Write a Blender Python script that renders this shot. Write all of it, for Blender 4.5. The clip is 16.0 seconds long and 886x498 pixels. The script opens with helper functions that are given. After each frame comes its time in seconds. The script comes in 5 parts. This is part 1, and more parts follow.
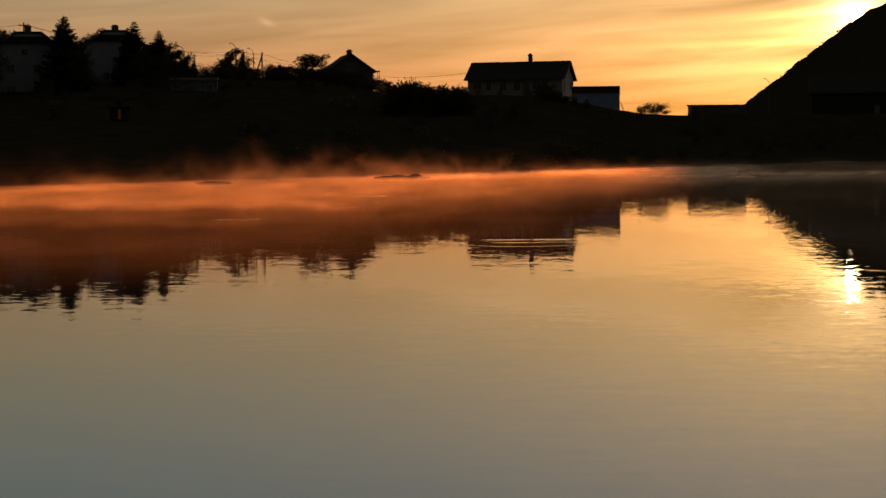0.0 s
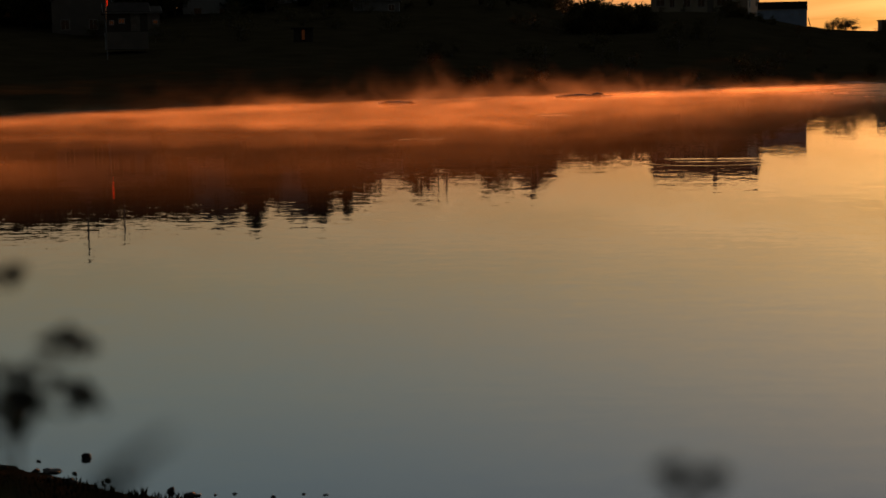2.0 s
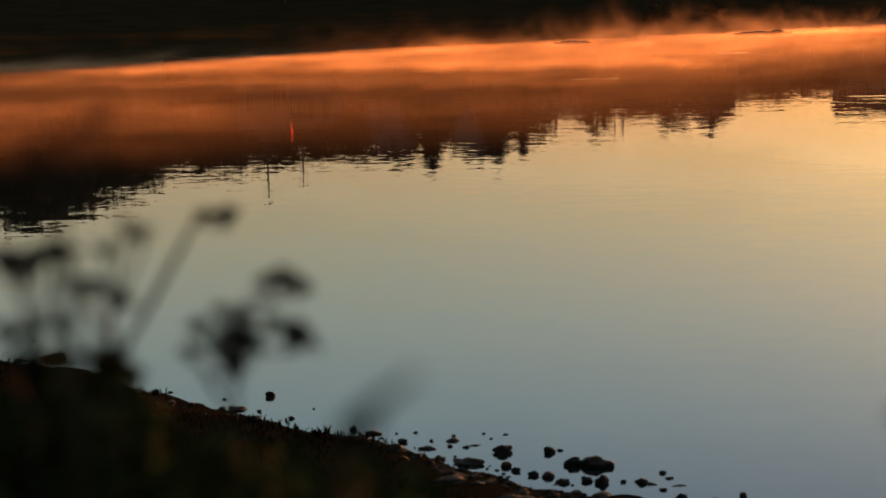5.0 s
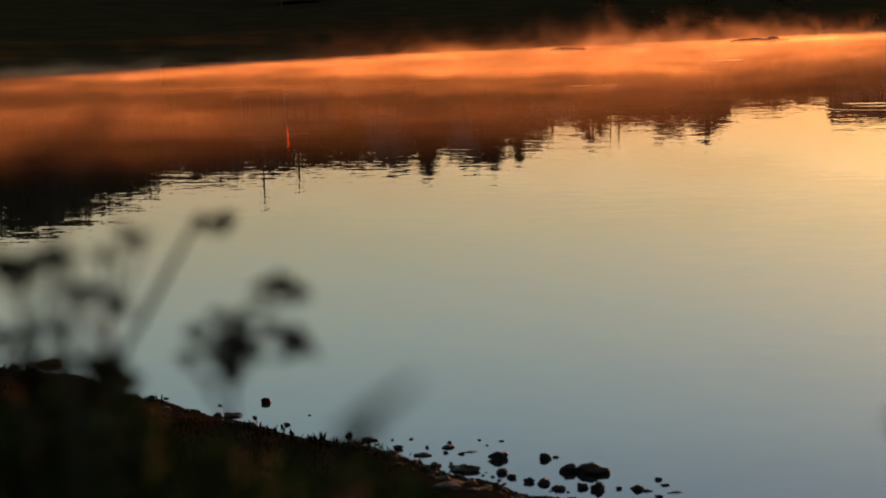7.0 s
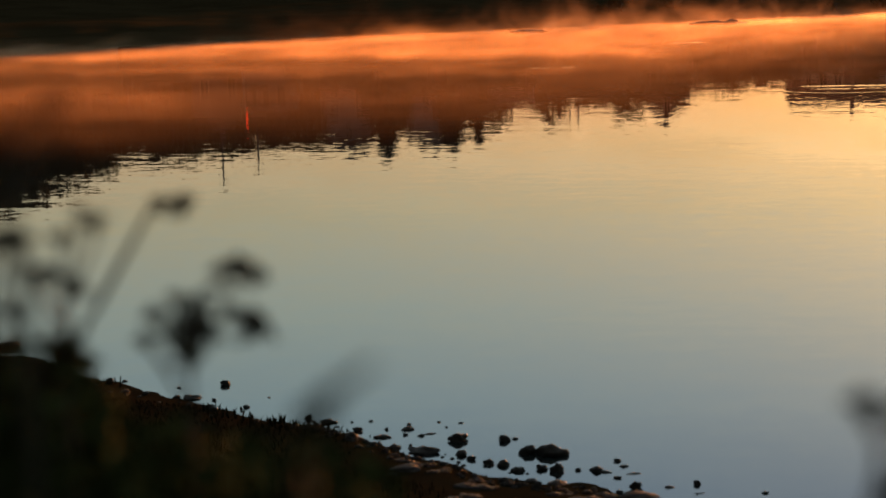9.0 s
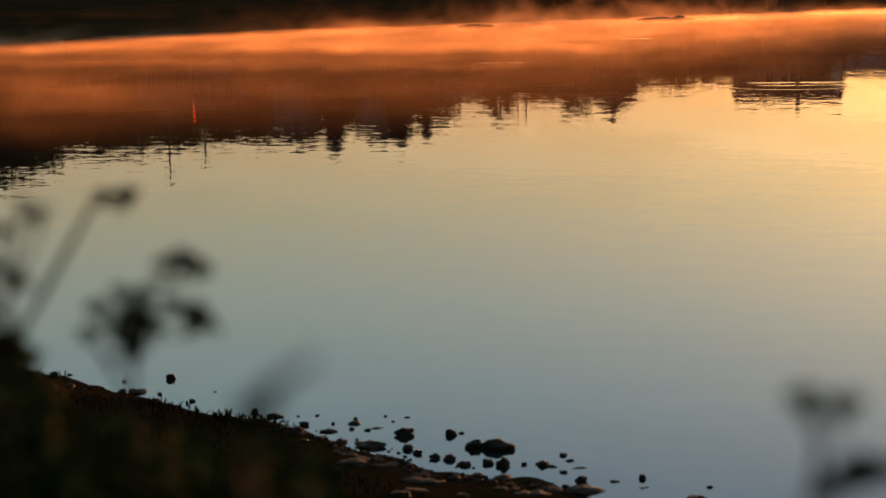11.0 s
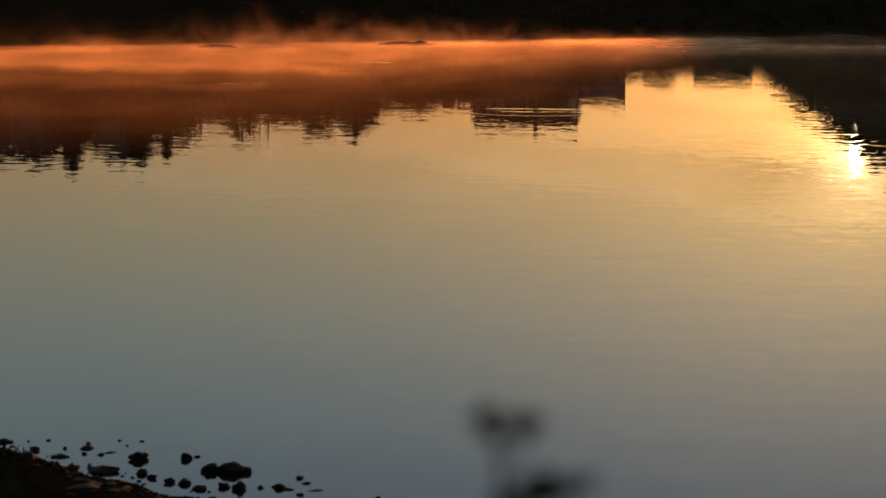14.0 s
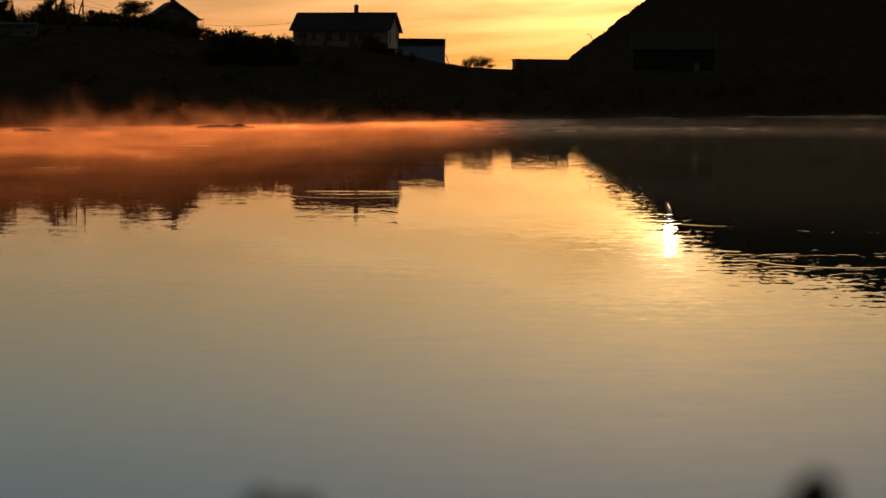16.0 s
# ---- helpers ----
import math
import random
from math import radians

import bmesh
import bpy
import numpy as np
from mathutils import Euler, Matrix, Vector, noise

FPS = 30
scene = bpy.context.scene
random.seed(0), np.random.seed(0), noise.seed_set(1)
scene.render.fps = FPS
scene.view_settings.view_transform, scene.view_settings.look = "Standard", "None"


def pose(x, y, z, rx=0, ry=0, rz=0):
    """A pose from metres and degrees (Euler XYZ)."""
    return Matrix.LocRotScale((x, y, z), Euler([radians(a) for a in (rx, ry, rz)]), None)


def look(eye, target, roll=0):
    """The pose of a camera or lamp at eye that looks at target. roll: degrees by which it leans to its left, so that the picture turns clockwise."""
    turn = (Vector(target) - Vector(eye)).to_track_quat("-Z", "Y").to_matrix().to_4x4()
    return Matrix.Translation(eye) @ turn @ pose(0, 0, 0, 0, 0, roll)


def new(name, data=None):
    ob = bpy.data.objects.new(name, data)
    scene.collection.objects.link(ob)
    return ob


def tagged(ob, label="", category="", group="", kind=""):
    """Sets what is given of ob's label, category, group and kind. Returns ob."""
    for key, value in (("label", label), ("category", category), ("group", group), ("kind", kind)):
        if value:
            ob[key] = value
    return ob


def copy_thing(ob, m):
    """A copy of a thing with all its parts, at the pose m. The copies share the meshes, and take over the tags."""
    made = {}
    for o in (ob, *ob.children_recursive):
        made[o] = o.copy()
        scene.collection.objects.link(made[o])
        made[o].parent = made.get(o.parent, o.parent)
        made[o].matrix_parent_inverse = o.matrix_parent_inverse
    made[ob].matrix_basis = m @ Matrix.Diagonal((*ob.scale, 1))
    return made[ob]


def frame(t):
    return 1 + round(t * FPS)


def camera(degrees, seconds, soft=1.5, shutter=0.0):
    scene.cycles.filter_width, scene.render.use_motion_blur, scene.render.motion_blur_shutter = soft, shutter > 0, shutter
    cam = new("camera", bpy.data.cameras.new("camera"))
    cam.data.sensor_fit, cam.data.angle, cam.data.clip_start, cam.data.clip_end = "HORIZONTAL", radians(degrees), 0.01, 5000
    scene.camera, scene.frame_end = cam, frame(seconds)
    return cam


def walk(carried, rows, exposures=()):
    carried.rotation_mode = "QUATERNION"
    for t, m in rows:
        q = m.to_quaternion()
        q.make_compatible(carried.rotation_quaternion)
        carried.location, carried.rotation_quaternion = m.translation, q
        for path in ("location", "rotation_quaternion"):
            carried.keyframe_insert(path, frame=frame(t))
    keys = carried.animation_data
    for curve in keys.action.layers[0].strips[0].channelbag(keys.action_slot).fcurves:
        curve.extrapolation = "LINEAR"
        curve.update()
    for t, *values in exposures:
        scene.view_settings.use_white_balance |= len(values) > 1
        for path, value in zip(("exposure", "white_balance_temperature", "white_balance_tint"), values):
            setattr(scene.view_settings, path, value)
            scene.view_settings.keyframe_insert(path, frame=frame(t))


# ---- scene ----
EYE = Vector((0.0, 0.0, 1.8))
cam = camera(28.23, 16.0)
cam.data.dof.use_dof = True
cam.data.dof.focus_distance = 30.0
cam.data.dof.aperture_fstop = 7.2
# seconds, heading (left of +y), pitch, lean, metres sideways: a tripod head that swings, the lens set off its axis
SWING = [
    (0.0, 0.000, -3.192, -0.514, 0.0268),
    (0.5, 1.563, -3.777, -0.724, 0.0238),
    (1.0, 3.175, -4.486, -0.832, 0.0207),
    (1.5, 4.552, -5.125, -0.854, 0.0177),
    (2.0, 5.942, -5.741, -0.916, 0.0146),
    (2.5, 7.196, -6.289, -1.009, 0.0113),
    (3.0, 8.452, -6.760, -1.191, 0.0068),
    (3.5, 9.620, -7.123, -1.384, 0.0041),
    (4.0, 10.717, -7.373, -1.577, 0.0027),
    (4.5, 11.518, -7.514, -1.721, 0.0012),
    (4.7, 11.736, -7.545, -1.757, 0.0007),
    (7.0, 11.593, -7.330, -1.653, -0.0004),
    (7.5, 11.314, -7.437, -1.672, 0.0000),
    (8.0, 10.978, -7.601, -1.645, 0.0000),
    (8.5, 10.649, -7.774, -1.558, 0.0001),
    (9.0, 10.286, -7.945, -1.482, 0.0000),
    (11.3, 8.082, -8.188, -0.927, 0.0016),
    (11.5, 7.694, -8.188, -0.860, 0.0027),
    (12.0, 6.440, -8.161, -0.563, 0.0052),
    (12.5, 5.030, -8.098, -0.298, 0.0081),
    (13.0, 3.342, -7.972, -0.037, 0.0107),
    (13.5, 1.744, -7.785, 0.207, 0.0127),
    (14.0, 0.088, -7.482, 0.468, 0.0150),
    (14.5, -1.367, -7.063, 0.732, 0.0173),
    (15.0, -2.897, -6.441, 0.659, 0.0201),
    (15.5, -4.257, -5.697, 0.498, 0.0228),
    (16.0, -5.726, -4.772, 0.364, 0.0275),
]


def aim(yaw, pitch, roll, side):
    a, b = radians(yaw), radians(pitch)
    way = Vector((-math.sin(a) * math.cos(b), math.cos(a) * math.cos(b), math.sin(b)))
    eye = EYE + Vector((side, 0, 0))
    return look(eye, eye + way * 100, roll)


EXPOSURES = [(0.0, 0.34, 6650, 13.0), (1.5, 0.34, 6640, 12.5), (2.5, 0.46, 6580, 11.5), (3.0, 0.49, 6540, 10.5), (3.5, 0.70, 6500, 9.5), (4.7, 1.25, 6420, 8.0), (7.0, 1.48, 6350, 7.0), (9.0, 1.46, 6350, 7.0), (12.5, 1.2, 6400, 8.0), (13.0, 1.0, 6410, 8.2), (13.5, 0.79, 6420, 8.5), (14.5, 0.52, 6450, 9.5), (16.0, 0.56, 6540, 11.0)]
walk(cam, [(t, aim(a, b, c, d)) for t, a, b, c, d in SWING], EXPOSURES)

# ---------------------------------------------------------------- light
SUN_AZ, SUN_EL = -13.15, 4.18
sun_way = Vector((-math.sin(radians(SUN_AZ)) * math.cos(radians(SUN_EL)),
                  math.cos(radians(SUN_AZ)) * math.cos(radians(SUN_EL)), math.sin(radians(SUN_EL))))


def nodes_of(tree):
    n, l = tree.nodes, tree.links

    def math_node(op, a, b=None, c=None, clamp=False):
        node = n.new("ShaderNodeMath")
        node.operation, node.use_clamp = op, clamp
        for i, v in enumerate((a, b, c)):
            if v is None:
                continue
            if isinstance(v, (int, float)):
                node.inputs[i].default_value = v
            else:
                l.new(v, node.inputs[i])
        return node.outputs[0]
    return n, l, math_node


def ramp(n, l, fac, stops, ease="LINEAR"):
    node = n.new("ShaderNodeValToRGB")
    r = node.color_ramp
    r.interpolation = ease
    while len(r.elements) < len(stops):
        r.elements.new(0.5)
    for e, (p, c) in zip(r.elements, stops):
        e.position, e.color = p, (*c, 1) if len(c) == 3 else c
    l.new(fac, node.inputs[0])
    return node.outputs[0]


def mixed(n, l, mode, fac, a, b):
    node = n.new("ShaderNodeMix")
    node.data_type, node.blend_type = "RGBA", mode
    for i, v in ((0, fac), (6, a), (7, b)):
        if isinstance(v, (int, float)):
            node.inputs[i].default_value = v
        elif isinstance(v, tuple):
            node.inputs[i].default_value = (*v, 1)
        else:
            l.new(v, node.inputs[i])
    return node.outputs[2]


def make_world():
    w = bpy.data.worlds.new("dawn_sky")
    scene.world = w
    w.use_nodes = True
    n, l, m = nodes_of(w.node_tree)
    n.clear()
    co = n.new("ShaderNodeTexCoord").outputs["Generated"]
    unit = n.new("ShaderNodeVectorMath")
    unit.operation = "NORMALIZE"
    l.new(co, unit.inputs[0])
    sep = n.new("ShaderNodeSeparateXYZ")
    l.new(unit.outputs[0], sep.inputs[0])
    x, y, z = sep.outputs
    sky = n.new("ShaderNodeTexSky")
    sky.sky_type = "NISHITA"
    sky.sun_disc = False
    sky.sun_elevation, sky.sun_rotation = radians(SUN_EL), radians(-SUN_AZ)
    sky.air_density, sky.dust_density, sky.ozone_density = 1.0, 2.0, 1.0
    # the dawn's bands of colour over the Nishita sky
    up = m("MAXIMUM", z, 0.0)
    band = ramp(n, l, up, [(0.0, (1.22, 0.365, 0.165)), (0.035, (1.10, 0.41, 0.205)), (0.078, (0.87, 0.52, 0.30)), (0.117, (0.79, 0.65, 0.45)),
                           (0.174, (0.79, 0.86, 0.81)), (0.225, (0.75, 0.95, 1.07)), (0.276, (0.64, 0.89, 1.18)), (0.34, (0.56, 0.68, 0.82)), (0.5, (0.52, 0.52, 0.54)), (1.0, (0.36, 0.37, 0.40))])
    # nearness to the sun
    dot = n.new("ShaderNodeVectorMath")
    dot.operation = "DOT_PRODUCT"
    l.new(unit.outputs[0], dot.inputs[0])
    dot.inputs[1].default_value = sun_way
    ang = m("ARCCOSINE", m("MINIMUM", dot.outputs["Value"], 0.9999999))
    wide = m("POWER", 2.718, m("MULTIPLY", ang, -4.5))
    broad = m("DIVIDE", 1.0, m("ADD", 1.0, m("POWER", m("DIVIDE", ang, 1.35), 4.0)))
    near = m("ADD", m("POWER", 2.718, m("MULTIPLY", ang, -26.0)), m("MULTIPLY", m("POWER", 2.718, m("MULTIPLY", ang, -9.0)), 0.28))
    # streaks of thin cloud, drawn out along the horizon
    az = m("ARCTAN2", x, y)
    vec = n.new("ShaderNodeCombineXYZ")
    l.new(m("MULTIPLY", az, 9.0), vec.inputs[0])
    l.new(m("MULTIPLY", m("SUBTRACT", z, m("MULTIPLY", az, 0.07)), 95.0), vec.inputs[1])
    noi = n.new("ShaderNodeTexNoise")
    noi.inputs["Scale"].default_value, noi.inputs["Detail"].default_value, noi.inputs["Roughness"].default_value = 1.0, 5.0, 0.5
    noi.inputs["Distortion"].default_value = 0.6
    l.new(vec.outputs[0], noi.inputs["Vector"])
    low = m("SUBTRACT", 1.1, m("MULTIPLY", up, 8.0), clamp=True)
    streak = m("MULTIPLY", m("MULTIPLY", m("SUBTRACT", noi.outputs[0], 0.5), low), m("ADD", 0.9, m("MULTIPLY", wide, 4.5)))
    # one small cloud
    ca = m("SUBTRACT", az, -0.0983)
    cz = m("ADD", m("SUBTRACT", z, 0.0729), m("MULTIPLY", ca, 0.3))
    puff = m("POWER", 2.718, m("ADD", m("MULTIPLY", m("MULTIPLY", ca, ca), -50000.0), m("MULTIPLY", m("MULTIPLY", cz, cz), -260000.0)))
    lum = m("ADD", m("ADD", 1.0, streak), m("MULTIPLY", puff, 0.55))
    # long bright bands: height at the sun's side, rise, half breadth, where they begin, strength
    bands = 0.0
    for z0, rise, thin, left, power in ((0.0588, 0.020, 0.0022, -0.02, 1.0), (0.0743, 0.062, 0.0022, 0.06, 0.9), (0.0443, 0.024, 0.0040, 0.0, 0.45), (0.0655, 0.045, 0.0030, -0.04, 0.35), (0.0825, 0.062, 0.0060, -0.5, -0.40)):
        wob = m("MULTIPLY", m("SUBTRACT", noi.outputs[0], 0.5), 0.004)
        dz = m("DIVIDE", m("SUBTRACT", m("ADD", z, wob), m("ADD", z0, m("MULTIPLY", m("SUBTRACT", az, 0.2), rise))), thin)
        along = m("MULTIPLY", m("SUBTRACT", az, left), 6.0, clamp=True)
        bands = m("ADD", bands, m("MULTIPLY", m("MULTIPLY", m("POWER", 2.718, m("MULTIPLY", m("MULTIPLY", dz, dz), -1.0)), along), power))
    lum = m("ADD", lum, m("MULTIPLY", bands, 0.30))
    base = n.new("ShaderNodeVectorMath")
    base.operation = "SCALE"
    cool = m("MULTIPLY", m("SUBTRACT", ang, 0.15), 3.0, clamp=True)
    l.new(mixed(n, l, "MULTIPLY", cool, band, (0.94, 1.035, 1.0)), base.inputs[0])
    l.new(m("MULTIPLY", lum, m("ADD", m("ADD", 0.03, m("MULTIPLY", broad, 0.605)), m("MULTIPLY", wide, 0.11))), base.inputs["Scale"])
    glow = n.new("ShaderNodeVectorMath")
    glow.operation = "SCALE"
    glow.inputs[0].default_value = (1.0, 0.53, 0.12)
    disc = m("MULTIPLY", m("LESS_THAN", ang, 0.0046), 150.0)
    core = m("MULTIPLY", m("POWER", 2.718, m("MULTIPLY", ang, -110.0)), 7.0)
    l.new(m("MULTIPLY", m("MULTIPLY", near, 1.0), m("ADD", 0.85, m("ADD", m("MULTIPLY", streak, 1.2), m("MULTIPLY", bands, 2.2)))), glow.inputs["Scale"])
    blaze = n.new("ShaderNodeVectorMath")
    blaze.operation = "SCALE"
    blaze.inputs[0].default_value = (1.0, 0.72, 0.36)
    l.new(m("ADD", core, disc), blaze.inputs["Scale"])
    hot = n.new("ShaderNodeVectorMath")
    l.new(glow.outputs[0], hot.inputs[0])
    l.new(blaze.outputs[0], hot.inputs[1])
    both = n.new("ShaderNodeVectorMath")
    l.new(base.outputs[0], both.inputs[0])
    l.new(hot.outputs[0], both.inputs[1])
    bg1, bg2, mixer = n.new("ShaderNodeBackground"), n.new("ShaderNodeBackground"), n.new("ShaderNodeAddShader")
    l.new(sky.outputs[0], bg1.inputs[0])
    bg1.inputs[1].default_value = 0.01
    l.new(both.outputs[0], bg2.inputs[0])
    bg2.inputs[1].default_value = 0.45
    l.new(bg1.outputs[0], mixer.inputs[0])
    l.new(bg2.outputs[0], mixer.inputs[1])
    out = n.new("ShaderNodeOutputWorld")
    l.new(mixer.outputs[0], out.inputs[0])


make_world()
lamp = bpy.data.lights.new("sun", "SUN")
lamp.energy, lamp.angle, lamp.color = 5.5, radians(0.5), (1.0, 0.345, 0.095)
sun = new("sun", lamp)
# the half-risen sun: the middle of what shows over the ridge
LAMP_AZ, LAMP_EL = radians(-13.15), radians(3.935)
sun.matrix_world = look(Vector((-math.sin(LAMP_AZ) * math.cos(LAMP_EL), math.cos(LAMP_AZ) * math.cos(LAMP_EL), math.sin(LAMP_EL))) * 900, (0, 0, 0))


# ---------------------------------------------------------------- materials
def material(name, col, col2=None, rough=0.85, scale=3.0, fine=40.0, bump=0.3, dist=0.02, metal=0.0, island=False, spec=0.5):
    """Two colours mixed by noise at two scales, with a fine bump."""
    mat = bpy.data.materials.new(name)
    mat.use_nodes = True
    n, l, m = nodes_of(mat.node_tree)
    p = n["Principled BSDF"]
    p.inputs["Roughness"].default_value, p.inputs["Metallic"].default_value = rough, metal
    p.inputs["Specular IOR Level"].default_value = spec
    co = n.new("ShaderNodeTexCoord").outputs["Object"]
    big, small = n.new("ShaderNodeTexNoise"), n.new("ShaderNodeTexNoise")
    for t, s in ((big, scale), (small, fine)):
        t.inputs["Scale"].default_value, t.inputs["Detail"].default_value = s, 4.0
        l.new(co, t.inputs["Vector"])
    fac = m("ADD", m("MULTIPLY", big.outputs[0], 1.3), m("MULTIPLY", m("SUBTRACT", small.outputs[0], 0.5), 0.8))
    if island:
        fac = m("ADD", fac, m("SUBTRACT", n.new("ShaderNodeNewGeometry").outputs["Random Per Island"], 0.5))
    rnd = n.new("ShaderNodeObjectInfo").outputs["Random"]
    fac = m("ADD", fac, m("MULTIPLY", m("SUBTRACT", rnd, 0.5), 0.5))
    c2 = col2 or tuple(v * 0.6 for v in col)
    l.new(ramp(n, l, fac, [(0.3, c2), (0.95, col)]), p.inputs["Base Color"])
    if bump:
        b = n.new("ShaderNodeBump")
        b.inputs["Strength"].default_value, b.inputs["Distance"].default_value = bump, dist
        l.new(small.outputs[0], b.inputs["Height"])
        l.new(b.outputs[0], p.inputs["Normal"])
    return mat


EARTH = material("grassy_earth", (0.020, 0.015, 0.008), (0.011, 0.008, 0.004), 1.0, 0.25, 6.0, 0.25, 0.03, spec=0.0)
# colour holds the light: near bank's backlit shade, a haze lift past 60 m
n, l, m = nodes_of(EARTH.node_tree)
spot = n.new("ShaderNodeSeparateXYZ")
l.new(n.new("ShaderNodeTexCoord").outputs["Object"], spot.inputs[0])
near_tone = n["Principled BSDF"].inputs["Base Color"].links[0].from_socket
over = m("MULTIPLY", m("SUBTRACT", spot.outputs[1], 60.0), 0.05, clamp=True)
l.new(mixed(n, l, "MIX", over, near_tone, mixed(n, l, "MULTIPLY", 1.0, near_tone, (1.8, 1.85, 1.8))), n["Principled BSDF"].inputs["Base Color"])
FOLIAGE = material("leaves", (0.085, 0.068, 0.028), (0.052, 0.042, 0.017), 0.95, 0.4, 5.0, 0.0, island=True, spec=0.02)
NEEDLES = material("needles", (0.03, 0.045, 0.02), (0.015, 0.024, 0.012), 0.8, 0.4, 5.0, 0.0, island=True, spec=0.2)
BARK = material("bark", (0.09, 0.07, 0.05), (0.04, 0.03, 0.022), 0.95, 4.0, 30.0, 0.6, 0.02)
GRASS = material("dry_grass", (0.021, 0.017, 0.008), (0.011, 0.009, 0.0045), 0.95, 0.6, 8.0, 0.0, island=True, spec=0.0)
STONE = material("wet_stone", (0.030, 0.024, 0.019), (0.012, 0.010, 0.008), 0.65, 6.0, 60.0, 0.5, 0.01, spec=0.15)
ROCK = material("rock", (0.10, 0.09, 0.08), (0.05, 0.045, 0.04), 0.9, 0.5, 6.0, 0.6, 0.1)
STALK = material("dry_stalk", (0.035, 0.028, 0.015), (0.02, 0.016, 0.009), 0.8, 20.0, 150.0, 0.3, 0.001)
WEED = material("weed_leaves", (0.050, 0.062, 0.020), (0.030, 0.038, 0.012), 0.9, 10.0, 80.0, 0.0, island=True, spec=0.02)
SEED = material("seed_head", (0.06, 0.045, 0.028), (0.025, 0.018, 0.012), 0.9, 40.0, 300.0, 0.3, 0.001, island=True)
WHITE = material("painted_white_boards", (0.28, 0.26, 0.24), (0.20, 0.185, 0.17), 0.6, 0.8, 12.0, 0.3, 0.01)
CREAM = material("cream_boards", (0.30, 0.24, 0.16), (0.21, 0.165, 0.11), 0.65, 0.8, 12.0, 0.3, 0.01)
GREYWALL = material("grey_plaster", (0.10, 0.08, 0.06), (0.065, 0.052, 0.04), 0.8, 0.7, 10.0, 0.3, 0.01)
BLUEWALL = material("pale_blue_cladding", (0.27, 0.33, 0.44), (0.19, 0.23, 0.31), 0.6, 0.8, 12.0, 0.3, 0.01)
ROOF = material("dark_roof_tiles", (0.036, 0.028, 0.024), (0.02, 0.016, 0.014), 0.95, 1.0, 15.0, 0.5, 0.03, spec=0.05)
METALROOF = material("grey_sheet_roof", (0.040, 0.034, 0.028), (0.026, 0.022, 0.018), 0.9, 0.6, 9.0, 0.3, 0.02, spec=0.03)
BRICK = material("chimney_brick", (0.16, 0.09, 0.065), (0.09, 0.05, 0.04), 0.9, 3.0, 25.0, 0.5, 0.02)
TRIM = material("white_trim", (0.24, 0.22, 0.20), (0.18, 0.165, 0.15), 0.5, 1.0, 20.0, 0.1, 0.005)
TIMBER = material("weathered_timber", (0.16, 0.13, 0.10), (0.08, 0.065, 0.05), 0.85, 2.0, 25.0, 0.4, 0.01)
STEEL = material("weathered_steel", (0.11, 0.10, 0.09), (0.06, 0.055, 0.05), 0.75, 2.0, 30.0, 0.2, 0.003, metal=0.1)
DARKWOOD = material("dark_stained_boards", (0.05, 0.04, 0.03), (0.03, 0.024, 0.018), 0.85, 2.0, 25.0, 0.3, 0.01, spec=0.1)
CABLE = material("black_cable", (0.02, 0.02, 0.02), (0.012, 0.012, 0.012), 0.6, 1.0, 5.0, 0.0)
PENNANT = material("red_cloth", (0.80, 0.17, 0.07), (0.65, 0.12, 0.05), 0.9, 4.0, 60.0, 0.0)
PALEWALL = material("pale_concrete", (0.16, 0.15, 0.13), (0.11, 0.10, 0.09), 0.85, 0.7, 10.0, 0.3, 0.01)
CURTAIN = material("thin_curtain", (0.10, 0.06, 0.03), (0.07, 0.042, 0.02), 0.9, 2.0, 30.0, 0.0)
GLASS = material("dark_window_glass", (0.02, 0.022, 0.025), (0.015, 0.016, 0.018), 0.05, 0.3, 1.0, 0.0)
# weak orange emission added for small bright spots; no lamp behind it
GLOW_GLASS = bpy.data.materials.new("orange_glow_glass")
GLOW_GLASS.use_nodes = True
_p = GLOW_GLASS.node_tree.nodes["Principled BSDF"]
_p.inputs["Base Color"].default_value, _p.inputs["Roughness"].default_value = (0.05, 0.03, 0.02, 1), 0.2
_p.inputs["Emission Color"].default_value, _p.inputs["Emission Strength"].default_value = (1.0, 0.26, 0.05, 1), 0.012


